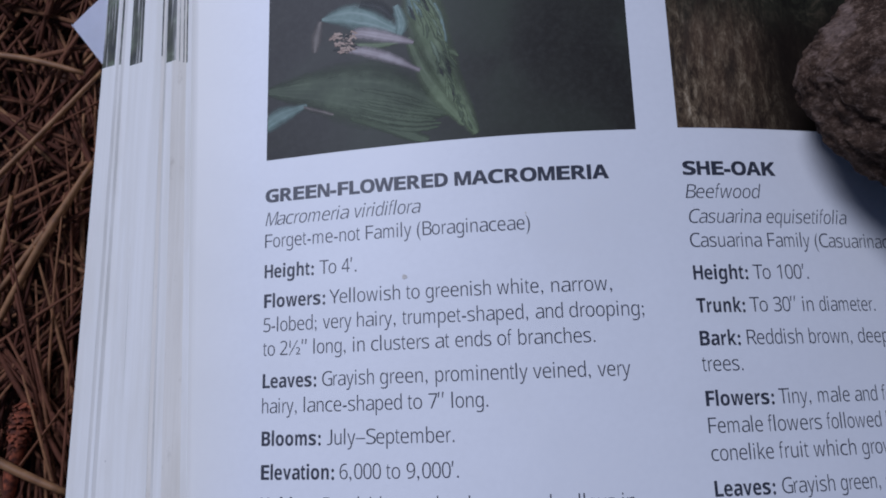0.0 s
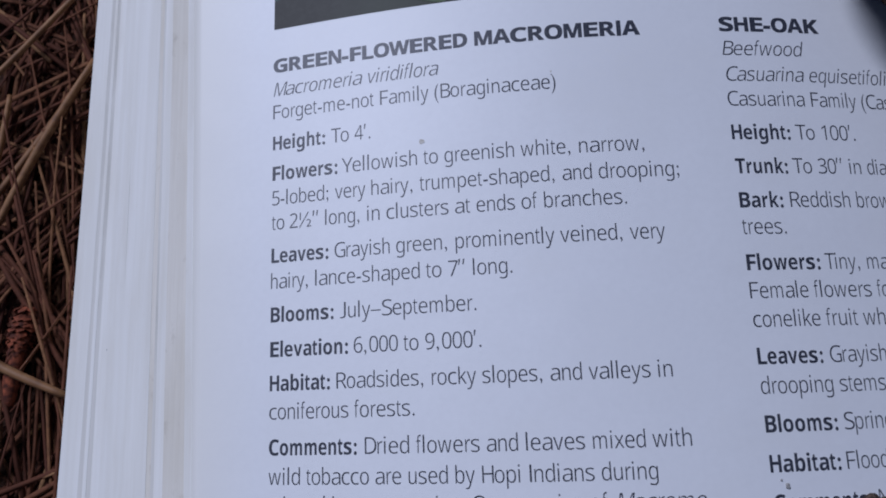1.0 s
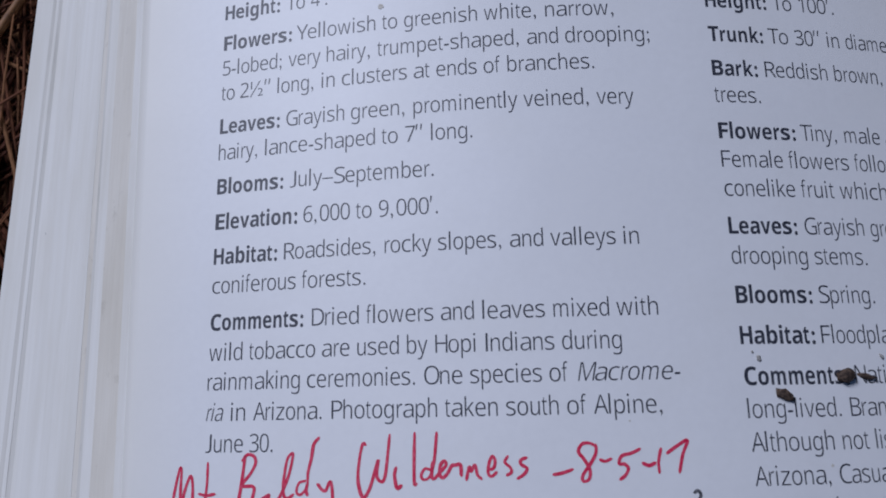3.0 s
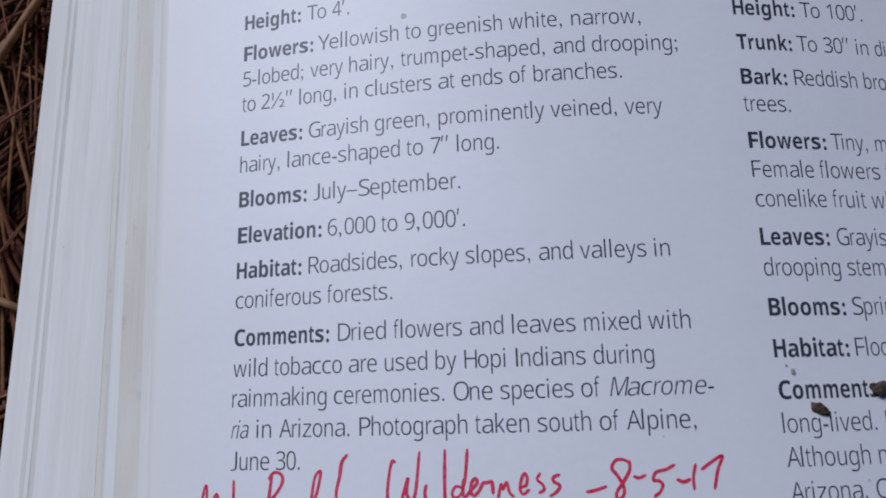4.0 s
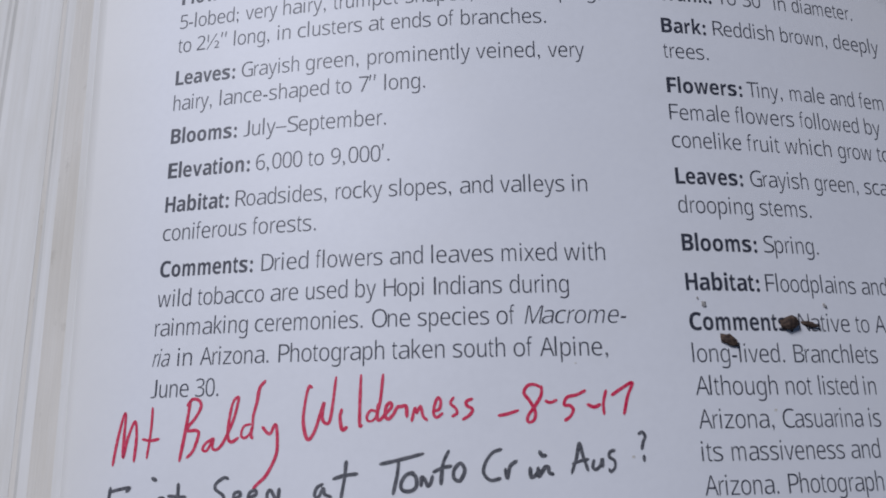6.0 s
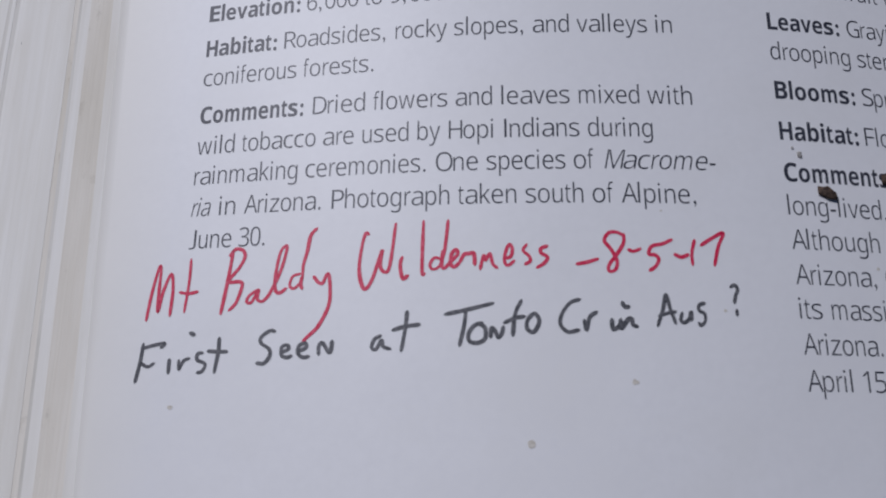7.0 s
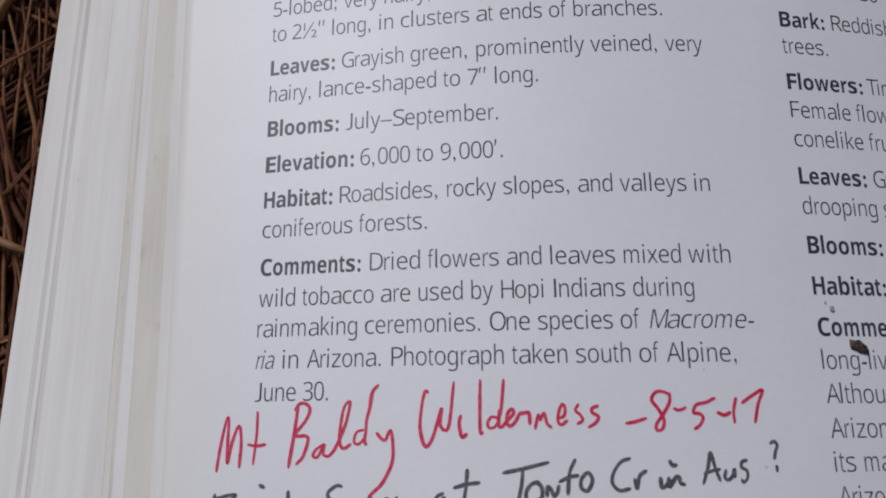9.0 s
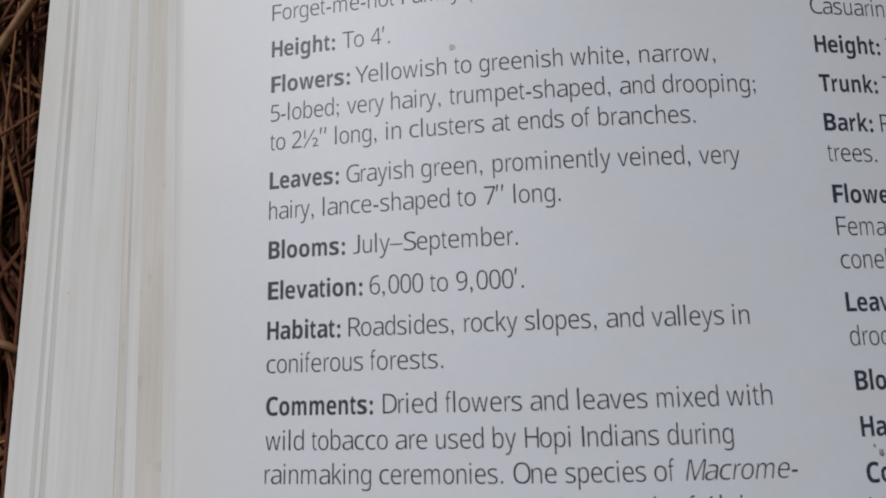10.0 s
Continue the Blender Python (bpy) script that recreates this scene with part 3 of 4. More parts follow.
def fore_edge_band(x0, z0, x1, z1, steps, look_of, seed):
    """One bundle of leaves at the fore-edge: a short stair of sheet edges running the length of the book."""
    rnd = random.Random(seed)
    cuts = sorted([0.0] + [min(0.95, max(0.05, (i + rnd.uniform(0.2, 0.8)) / steps)) for i in range(steps - 1)] + [1.0])
    prof = [(x0 + 0.00002, z0)]
    for a, b in zip(cuts, cuts[1:]):
        drop = 0.28 if look_of == "leaf" else 0.55
        xa, xb = x0 + (x1 - x0) * a, x0 + (x1 - x0) * b
        za, zb = z0 + (z1 - z0) * a, z0 + (z1 - z0) * b
        prof += [(xa - 1e-5, za), (xb, zb + (za - zb) * drop)]
    prof += [(x1, z1), (x1 + 0.0001, z1 - 0.0012), (x0 + 0.00002, min(z0 - 0.0012, z1 - 0.0004))]
    ys = spaced(Y0 + 0.0002, Y1 - 0.0002, 40)
    ys = sorted(ys + [foot for _, _, foot in BLED])
    bm = bmesh.new()
    rows = []
    for y in ys:
        wave = 0.00010 * noise.noise(Vector((y * 22, seed * 3.7, 0.0))) + 0.00003 * noise.noise(Vector((y * 140, seed, 2.0)))
        rows.append([bm.verts.new((skewed(px, y) + wave, y, pz + 0.27 * (skewed(px, y) - px))) for px, pz in prof])
    n = len(prof)
    for i in range(len(ys) - 1):
        for k in range(n):
            f = bm.faces.new((rows[i][k], rows[i][(k + 1) % n], rows[i + 1][(k + 1) % n], rows[i + 1][k]))
            mid = (prof[k][0] + prof[(k + 1) % n][0]) / 2
            f.material_index = 1 if k < n - 3 and any(a <= mid <= b and ys[i] >= foot - 1e-6 for a, b, foot in BLED) else 0
    bm.faces.new(rows[0])
    bm.faces.new(rows[-1][::-1])
    bmesh.ops.recalc_face_normals(bm, faces=bm.faces[:])
    name = "leaf" if look_of == "leaf" else "trimmed_edge"
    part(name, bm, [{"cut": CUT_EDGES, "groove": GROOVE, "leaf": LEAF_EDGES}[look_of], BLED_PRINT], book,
         "" if look_of == "leaf" else "soiled beige trimmed edge of the pages")


for i, band in enumerate(BANDS):
    fore_edge_band(*band, i + 1)


def block(name, prof, mat, label):
    """A solid run from foot to head of the book with the cross-section prof."""
    bm = bmesh.new()
    a = [bm.verts.new((x, Y0 + 0.0004, z)) for x, z in prof]
    b = [bm.verts.new((x, Y1 - 0.0004, z)) for x, z in prof]
    n = len(prof)
    for k in range(n):
        bm.faces.new((a[k], a[(k + 1) % n], b[(k + 1) % n], b[k]))
    bm.faces.new(a[::-1])
    bm.faces.new(b)
    bmesh.ops.recalc_face_normals(bm, faces=bm.faces[:])
    return part(name, bm, mat, book, label)


under = [(x, page_z(x) - 0.0006) for x in spaced(-0.0385, GUTTER - 0.0005, 40)]
inner = [(b[0] + 0.0035, b[1] - 0.0016) for b in BANDS[::-1]]
block("page_block", [(-0.0650, -0.0024), (-0.0672, 0.0150)] + inner + under + [(GUTTER - 0.0005, -0.0024)], CUT_EDGES, "thick block of leaves under the open page")
mirror = lambda x: 2 * GUTTER - x
right = [(mirror(x), page_z(x) * 0.92) for x in spaced(-0.030, GUTTER - 0.0002, 40)]
block("page_block", [(mirror(-0.045), -0.0024)] + right + [(GUTTER - 0.0002, -0.0024)], LEAF_PAPER, "facing half of the book, white")
bm = bmesh.new()
bmesh.ops.create_cube(bm, size=1.0)
for v in bm.verts:
    v.co = Vector((v.co.x * 0.371 + GUTTER, v.co.y * (Y1 - Y0 + 0.002) + (Y0 + Y1) / 2, v.co.z * 0.0016 - 0.0034))
part("cover", bm, COVER, book, "stiff white paper cover")


# ---- print on the page ----
# Proportions of a plain grotesque: letter, advance, left and right of its body, in thousandths.
LOWER = ("a 556 36 530;b 556 58 517;c 500 30 477;d 556 35 499;e 556 40 516;f 278 14 262;g 556 40 499;h 556 65 491;i 222 67 155;j 222 -16 155;"
         "k 500 67 501;l 222 67 155;m 833 65 769;n 556 65 491;o 556 35 521;p 556 58 517;q 556 35 494;r 333 77 332;s 500 32 464;t 278 14 257;"
         "u 556 68 489;v 500 8 492;w 722 14 709;x 500 11 490;y 500 11 489;z 500 31 469")
UPPER = ("A 667 14 654;B 667 74 627;C 722 44 681;D 722 81 674;E 667 86 616;F 611 86 583;G 778 48 709;H 722 77 646;I 278 91 188;J 500 17 428;"
         "K 667 76 663;L 556 76 537;M 833 73 761;N 722 76 646;O 778 39 739;P 667 86 622;R 722 88 684;S 667 49 620;T 611 14 597;U 722 79 644;"
         "W 944 16 928;Y 667 14 653")
SIGNS = ("0 556 37 519;1 556 101 359;2 556 26 507;3 556 34 522;4 556 25 523;5 556 32 514;6 556 38 518;7 556 37 523;8 556 38 517;9 556 42 514;"
         ". 278 87 191;, 278 87 191;: 278 87 191;- 333 44 289;( 333 68 299;) 333 34 265;″ 355 70 285;′ 191 59 132;– 556 0 556;½ 834 43 790")
BODY = {q.split()[0]: tuple(int(n) / 1000 for n in q.split()[1:]) for q in (LOWER + ";" + UPPER + ";" + SIGNS).split(";")}
BODY[";"] = BODY[":"]
BODY[" "] = (0.278, 0, 0)
HEAVY = ("a 556 29 527;b 611 61 578;c 556 34 524;d 611 34 551;e 556 23 528;f 333 10 318;g 611 40 553;h 611 65 546;i 278 69 209;k 556 69 562;l 278 69 209;"
         "m 889 64 826;n 611 65 546;o 611 34 578;r 389 64 373;s 556 30 519;t 333 10 309;u 611 66 545;v 556 13 543;w 778 10 769;A 722 20 702;B 722 76 669;"
         "C 722 44 684;E 667 76 621;F 611 76 587;G 778 44 713;H 722 71 651;I 278 64 214;K 722 87 722;L 611 76 583;M 833 69 765;N 722 69 654;O 778 44 734;"
         "R 722 76 677;S 667 39 629;T 611 14 598;W 944 6 929;D 722 76 685;- 333 27 306;: 333 92 242")
BOLD_BODY = {q.split()[0]: tuple(int(n) / 1000 for n in q.split()[1:]) for q in HEAVY.split(";")}
SHORT = set("acegmnopqrsuvwxyz")
glyphs = {}


def plain_type(letter, strong):
    """The character of the built-in type that shows this letter as a plain grotesque, light or heavy."""
    if letter == "I" or not letter.isascii() or not letter.isalnum():
        return letter
    if letter.isdigit():
        return chr((0x1D7EC if strong else 0x1D7E2) + int(letter))
    if letter.isupper():
        return chr((0x1D5D4 if strong else 0x1D5A0) + ord(letter) - ord("A"))
    return chr((0x1D5EE if strong else 0x1D5BA) + ord(letter) - ord("a"))


def glyph(letter, strong, weight):
    """Outline faces of one letter in the built-in type, with capitals 0.682 high."""
    if (letter, strong, weight) not in glyphs:
        c = bpy.data.curves.new("type", "FONT")
        shown = plain_type(letter, strong)
        c.body, c.offset, c.resolution_u = shown, weight + (0.022 if strong and shown == letter else 0.0), 4
        ob = new("type", c)
        bpy.context.view_layer.update()
        me = bpy.data.meshes.new_from_object(ob.evaluated_get(bpy.context.evaluated_depsgraph_get()))
        rise = 0.955 if shown != letter else 1.0
        if letter in SHORT:
            rise *= 0.985
        points = [(v.co.x, v.co.y * rise) for v in me.vertices]
        if letter == "J":  # its hook stands on the line
            foot, top = min(p[1] for p in points), max(p[1] for p in points)
            points = [(x, (y - foot) * 0.69 / (top - foot) - 0.008) for x, y in points]
        glyphs[letter, strong, weight] = points, [tuple(p.vertices) for p in me.polygons]
        bpy.data.objects.remove(ob)
        bpy.data.curves.remove(c)
        bpy.data.meshes.remove(me)
    return glyphs[letter, strong, weight]


EM = 0.0035
# stroke weight, slant, size and usual spread of each face of type
STYLE = {"r": (-0.009, 0.0, EM, 0.80), "b": (0.0, 0.0, EM * 0.97, 0.86), "i": (-0.011, 0.20, EM, 0.79), "h": (0.0, 0.0, EM * 0.97, 1.2)}


def set_word(word, style):
    """Letters of a word side by side, as points and faces from 0 on, and its advance."""
    weight, slant, em, spread = STYLE[style]
    strong = style in "bh"
    body = BOLD_BODY if strong else BODY
    vs, fs, x = [], [], 0.0
    for letter in word:
        adv, lo, hi = body[letter]
        gv, gf = glyph(letter, strong, weight)
        a, b = min(v[0] for v in gv), max(v[0] for v in gv)
        k = (0.96 if strong and style != "h" else 1.0 if strong else 0.97) * (hi - lo) / (b - a)
        if letter in ".,:;ilI-′″":
            k = min(max(k, 1.0), 1.15)
        if letter == "J":
            k = min(k, 1.3)
        mid = (lo + hi) / 2
        base = len(vs)
        # headings are inked heavier: four impressions, a hair apart
        for copy, (dx, dy) in enumerate(((-0.013, -0.010), (0.013, -0.010), (-0.013, 0.010), (0.013, 0.010)) if style == "h" else ((0, 0),)):
            for px, py in gv:
                vs.append((x + mid + (px - (a + b) / 2) * k + slant * py / spread + dx, py + dy, copy * 3e-6))
            fs += [tuple(base + copy * len(gv) + i for i in f) for f in gf]
        if strong:
            x += adv * (0.95 if letter.isupper() else 1.0)
        else:
            x += adv * (1.15 if letter in "il.,;:j′″" else 1.04 if letter in "mw" else 0.97 if letter == "F" else 0.89 if letter.isupper() else 0.95 if letter.isdigit() else 1.0)
    return vs, fs, x


def text_line(y, *pieces):
    """One printed line at height y on the page. Each piece: style, words, where each word starts and where the last one ends, in mm across the page."""
    vs, fs = [], []
    for style, text, starts, end in pieces:
        em, spread = STYLE[style][2:]
        words = text.split()
        body = BOLD_BODY if style in "bh" else BODY
        starts = list(starts) if isinstance(starts, tuple) else [starts]
        made = [set_word(w, style) for w in words]
        left = [body[w[0]][1] for w in words]
        space = 0.27
        # the usual spread of the line, from the words whose places are known
        reach = [sum(m[2] + space for m in made[:i]) + left[i] for i in range(len(words))]
        tail = reach[-1] - left[-1] + made[-1][2] - (body[words[-1][-1]][0] - body[words[-1][-1]][2])
        if end is not None:
            usual = (end - starts[0]) / (tail - left[0])
        elif len(starts) > 1:
            usual = (starts[-1] - starts[0]) / (reach[len(starts) - 1] - left[0])
        else:
            usual = spread * em * 1000
        for i in range(len(starts), len(words)):
            starts.append(starts[0] + (reach[i] - left[0]) * usual)
        for i, (wv, wf, adv) in enumerate(made):
            if i + 1 < len(words):
                k = (starts[i + 1] - starts[i]) / (adv + space + left[i + 1] - left[i])
            elif end is not None:
                k = (end - starts[i]) / (tail - reach[-1])
            else:
                k = usual
            k = min(max(k, usual * 0.92), usual * 1.08)
            base = len(vs)
            for px, py, pz in wv:
                x = (starts[i] + (px - left[i]) * k) / 1000
                vs.append((x, y / 1000 + py * em, page_z(x) + 0.00003 + pz))
            fs += [tuple(base + n for n in f) for f in wf]
    me = bpy.data.meshes.new("text_line")
    me.from_pydata(vs, [], fs)
    me.materials.append(PRINT_INK)
    ob = new("text_line", me)
    ob.parent = page
    return ob


L, R = -30.0, 40.5
text_line(46.5, ("h", "GREEN-FLOWERED MACROMERIA", (L, 2.9), 27.9))
text_line(42.3, ("i", "Macromeria viridiflora", (L, -14.4), -3.1))
text_line(38.4, ("r", "Forget-me-not Family (Boraginaceae)", (L, -12.2, -3.6), 14.8))
text_line(33.1, ("b", "Height:", L, -21.2), ("r", "To 4′.", -20.2, -13.7))
text_line(28.0, ("b", "Flowers:", L, -19.2), ("r", "Yellowish to greenish white, narrow,", (-18.5, -5.6, -2.4, 9.0, 17.6), 27.3))
text_line(23.9, ("r", "5-lobed; very hairy, trumpet-shaped, and drooping;", (L, -19.6, -13.8, -6.3, 14.9, 20.2), 32.1))
text_line(19.9, ("r", "to 2½″ long, in clusters at ends of branches.", (L, -27.0, -21.2, -14.5, -11.5, -1.1, 2.1, 8.7, 12.0), 24.1))
text_line(14.6, ("b", "Leaves:", L, -20.7), ("r", "Grayish green, prominently veined, very", (-19.7, -10.1, -1.2, 14.0, 24.0), 29.1))
text_line(10.5, ("r", "hairy, lance-shaped to 7″ long.", (L, -22.8, -5.7, -2.4, 1.2), 7.0))
text_line(5.3, ("b", "Blooms:", L, -19.9), ("r", "July–September.", -19.0, 1.6))
text_line(0.0, ("b", "Elevation:", L, -17.7), ("r", "6,000 to 9,000′.", (-16.8, -9.3, -6.1), 2.1))
text_line(-5.1, ("b", "Habitat:", L, -20.5), ("r", "Roadsides, rocky slopes, and valleys in", (-19.5, -5.3, 1.9, 11.4, 16.7, 26.3), 28.5))
text_line(-9.3, ("r", "coniferous forests.", (L, -16.8), -7.8))
text_line(-14.5, ("b", "Comments:", L, -16.5), ("r", "Dried flowers and leaves mixed with", (-15.3, -7.8, 2.1, 7.5, 16.6, 24.7), 30.1))
text_line(-18.7, ("r", "wild tobacco are used by Hopi Indians during", (L, -24.1, -13.8, -9.0, -2.4, 1.3, 7.8, 17.5), 25.1))
text_line(-22.7, ("r", "rainmaking ceremonies. One species of", (L, -15.8, -0.2, 5.7, 15.7), 18.4), ("i", "Macrome-", 19.2, 32.1))
text_line(-26.8, ("i", "ria", L, -27.7), ("r", "in Arizona. Photograph taken south of Alpine,", (-26.4, -23.2, -12.4, 2.4, 10.1, 17.7, 21.0), 29.7))
text_line(-30.9, ("r", "June 30.", L, -20.2))
text_line(46.9, ("h", "SHE-OAK", R, 56.5))
text_line(42.9, ("i", "Beefwood", R, 53.2))
text_line(38.7, ("i", "Casuarina equisetifolia", (R, 53.9), 68.7))
text_line(34.7, ("r", "Casuarina Family (Casuarinaceae)", (R, 53.8, 62.3), None))
text_line(29.4, ("b", "Height:", R, 49.7), ("r", "To 100′.", 50.6, 60.5))
text_line(24.1, ("b", "Trunk:", R, 48.6), ("r", "To 30″ in diameter.", (49.4, 53.5, 58.6, 61.6), 72.1))
text_line(18.9, ("b", "Bark:", R, 47.2), ("r", "Reddish brown, deeply", (48.3, 59.0, 67.9), None))
text_line(14.9, ("r", "trees.", R, 47.3))
text_line(9.6, ("b", "Flowers:", R, 51.7), ("r", "Tiny, male and fem", (52.5, 59.2, 65.8, 70.8), None))
text_line(5.5, ("r", "Female flowers followed by", (R, 50.2, 60.2, 71.0), None))
text_line(1.4, ("r", "conelike fruit which grow to", (R, 51.5, 57.3, 65.8, 72.4), None))
text_line(-3.8, ("b", "Leaves:", R, 50.2), ("r", "Grayish green, sca", (51.3, 61.2, 69.3), None))
text_line(-7.9, ("r", "drooping stems.", (R, 52.2), 60.1))
text_line(-13.1, ("b", "Blooms:", R, 51.1), ("r", "Spring.", 52.1, 60.4))
text_line(-18.4, ("b", "Habitat:", R, 50.8), ("r", "Floodplains and", (51.7, 66.2), None))
text_line(-23.6, ("b", "Comments:", R, 54.9), ("r", "Native to A", (55.8, 64.4, 67.4), None))
text_line(-27.7, ("r", "long-lived. Branchlets", (R, 54.5), 67.1))
text_line(-31.8, ("r", "Although not listed in", (R, 52.8, 57.5, 64.2), None))
text_line(-35.9, ("r", "Arizona, Casuarina is", (R, 51.8, 64.3), None))
text_line(-39.8, ("r", "its massiveness and", (R, 44.4, 60.9), None))
text_line(-43.8, ("r", "Arizona. Photograph", (R, 51.5), None))
text_line(-47.8, ("r", "April 15.", (R, 47.2), 50.8))


# ---- photographs printed on the page ----
def on_page(bm, line, widths, mat, lift, uv, across=7, sides=(-29.9, 33.1)):
    """A printed shape on the page round a centre line (mm), with half-widths along it, clipped to its picture's foot and sides."""
    pts = spline([(x, y, 0) for x, y in line], 8)
    ws = [w.x for w in spline([(w, 0, 0) for w in widths], 8)]
    n = len(pts)

    def at(i, j):
        p = pts[i]
        d = (pts[min(i + 1, n - 1)] - pts[max(i - 1, 0)]).normalized()
        w = ws[min(len(ws) - 1, round(i * (len(ws) - 1) / (n - 1)))]
        x, y = p.x - d.y * w * j, p.y + d.x * w * j
        rag = 0.22 * abs(j)
        x, y = x + rag * noise.fractal(Vector((x * 1.1, y * 1.1, 5.0)), 0.6, 2.2, 4), y + rag * noise.fractal(Vector((x * 1.1, y * 1.1, 9.0)), 0.6, 2.2, 4)
        x, y = min(max(x, sides[0]), sides[1]) / 1000, max(y, 54.6) / 1000
        return (x, y, page_z(x) + lift)

    grid(bm, list(range(n)), spaced(-1, 1, across), at, mat, uv)


bm = bmesh.new()
uv = bm.loops.layers.uv.new("UVMap")
grid(bm, spaced(-0.0300, 0.0332, 42), spaced(0, 1, 12), lambda x, v: (x, 0.0545 + 0.010 * x + v * 0.0855, page_z(x) + 0.00002), 0, uv)
on_page(bm, [(-14.6, 60.1), (-8.2, 57.7), (-1.4, 54.6)], [0.45, 1.0, 1.2], 1, 0.000030, uv, 5)
on_page(bm, [(-31.0, 67.3), (-21.5, 66.2), (-12.6, 64.6), (-4.5, 62.1), (3.0, 59.4)], [0.5, 4.2, 6.6, 5.3, 0.6], 1, 0.000034, uv, 11)
rnd = random.Random(21)
for i in range(8):
    v = -0.95 + 0.15 * i + rnd.uniform(-0.05, 0.05)
    a, b = rnd.uniform(-15, -7), rnd.uniform(-1.5, 1.6)
    line = [(x, 64.6 + (x + 12.6) * (-0.28 - 0.004 * (x + 12.6)) + v * 5.6 * (1 - ((x + 9) / 13.5) ** 2) ** 0.8) for x in (a, 0.65 * a + 0.35 * b, 0.3 * a + 0.7 * b, b)]
    on_page(bm, line, [0.05, 0.5, 0.6, 0.2], 1, 0.000039, uv, 3)
on_page(bm, [(-31.0, 60.2), (-27.4, 62.2), (-22.6, 63.6)], [1.5, 1.9, 0.35], 2, 0.000042, uv, 7)
on_page(bm, [(-23.2, 63.3), (-20.3, 62.2), (-17.7, 61.2)], [0.3, 0.45, 0.3], 7, 0.000043, uv, 5)
on_page(bm, [(-20.1, 79.3), (-20.8, 76.7), (-21.2, 73.4)], [0.5, 1.2, 0.6], 7, 0.000042, uv, 5)
on_page(bm, [(-19.9, 79.6), (-15.6, 79.7), (-11.0, 78.1), (-5.8, 75.1)], [0.4, 2.5, 2.7, 0.9], 2, 0.000044, uv, 9)
on_page(bm, [(-12.8, 81.6), (-9.4, 80.4), (-6.9, 78.0)], [0.9, 1.5, 0.9], 6, 0.000048, uv, 7)
on_page(bm, [(-6.4, 80.4), (-5.4, 76.9), (-6.1, 74.2)], [0.7, 1.4, 0.6], 2, 0.000050, uv, 7)
on_page(bm, [(-2.7, 100.0), (-2.3, 84.0), (-1.5, 78.4), (-0.2, 72.6), (2.2, 65.2), (4.7, 59.6), (6.8, 55.3)], [3.2, 3.4, 4.0, 3.8, 3.0, 2.0, 0.9], 3, 0.000052, uv, 11)
on_page(bm, [(-4.4, 73.9), (-1.8, 67.2), (1.3, 61.8), (5.0, 57.1)], [0.8, 1.6, 1.7, 0.8], 3, 0.000056, uv, 7)
on_page(bm, [(-3.1, 86.0), (-3.0, 79.8), (-2.5, 77.2)], [1.6, 1.7, 0.8], 2, 0.000058, uv, 7)
on_page(bm, [(0.4, 80.0), (1.8, 75.5), (2.2, 71.2)], [0.3, 0.36, 0.2], 2, 0.000060, uv, 5)
on_page(bm, [(2.1, 70.4), (3.2, 70.4), (4.3, 69.6)], [0.9, 0.8, 0.25], 3, 0.000061, uv, 5)
on_page(bm, [(-13.9, 73.9), (-10.3, 73.2), (-6.0, 73.2)], [0.25, 0.85, 0.25], 3, 0.000062, uv, 5)
on_page(bm, [(-3.4, 72.9), (-8.4, 74.7), (-12.5, 75.9), (-14.3, 75.8)], [0.5, 1.35, 1.5, 0.9], 4, 0.000064, uv, 7)
on_page(bm, [(-2.4, 67.6), (-8.0, 70.7), (-11.8, 72.2), (-14.9, 73.0)], [0.45, 1.15, 1.25, 0.8], 4, 0.000064, uv, 7)
for i in range(64):
    t = rnd.random()
    x, y = -3.2 + 8.2 * t + rnd.gauss(0, 1.1 * (1.1 - t)), 83.0 - 25 * t
    a, ln = rnd.gauss(-1.22, 0.16), rnd.uniform(2.5, 6.0) * (1.1 - 0.6 * t)
    on_page(bm, [(x, y), (x + 0.5 * ln * math.cos(a) + 0.1, y + 0.5 * ln * math.sin(a)), (x + ln * math.cos(a), y + ln * math.sin(a))],
            [0.12, rnd.uniform(0.2, 0.55), 0.1], rnd.choice((1, 3, 3, 1, 1, 3, 6, 8)), 0.000066 + i * 2e-7, uv, 3)
for i in range(46):
    x, y = rnd.uniform(-16.8, -13.2), rnd.uniform(72.6, 76.6)
    a, ln = rnd.gauss(3.0, 0.45), rnd.uniform(0.9, 2.1)
    on_page(bm, [(x, y), (x + ln * math.cos(a) * 0.5, y + ln * math.sin(a) * 0.5 + 0.15), (x + ln * math.cos(a), y + ln * math.sin(a))], [0.16, 0.24, 0.28], 5 if i % 3 else 6, 0.000082 + i * 3e-7, uv, 3)
part("photograph", bm, [PHOTO_DARK, PHOTO_LEAF, PHOTO_TEAL, PHOTO_STEM, PHOTO_PETAL, PHOTO_STAMEN, PHOTO_SHADE, PHOTO_FAINT, PHOTO_FLECK], page, "dark printed photograph of a hairy green plant with pale tubular flowers")

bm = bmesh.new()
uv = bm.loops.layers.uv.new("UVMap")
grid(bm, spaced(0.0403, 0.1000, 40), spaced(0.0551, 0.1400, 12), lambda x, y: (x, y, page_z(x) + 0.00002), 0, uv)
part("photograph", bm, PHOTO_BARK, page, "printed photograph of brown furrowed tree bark")

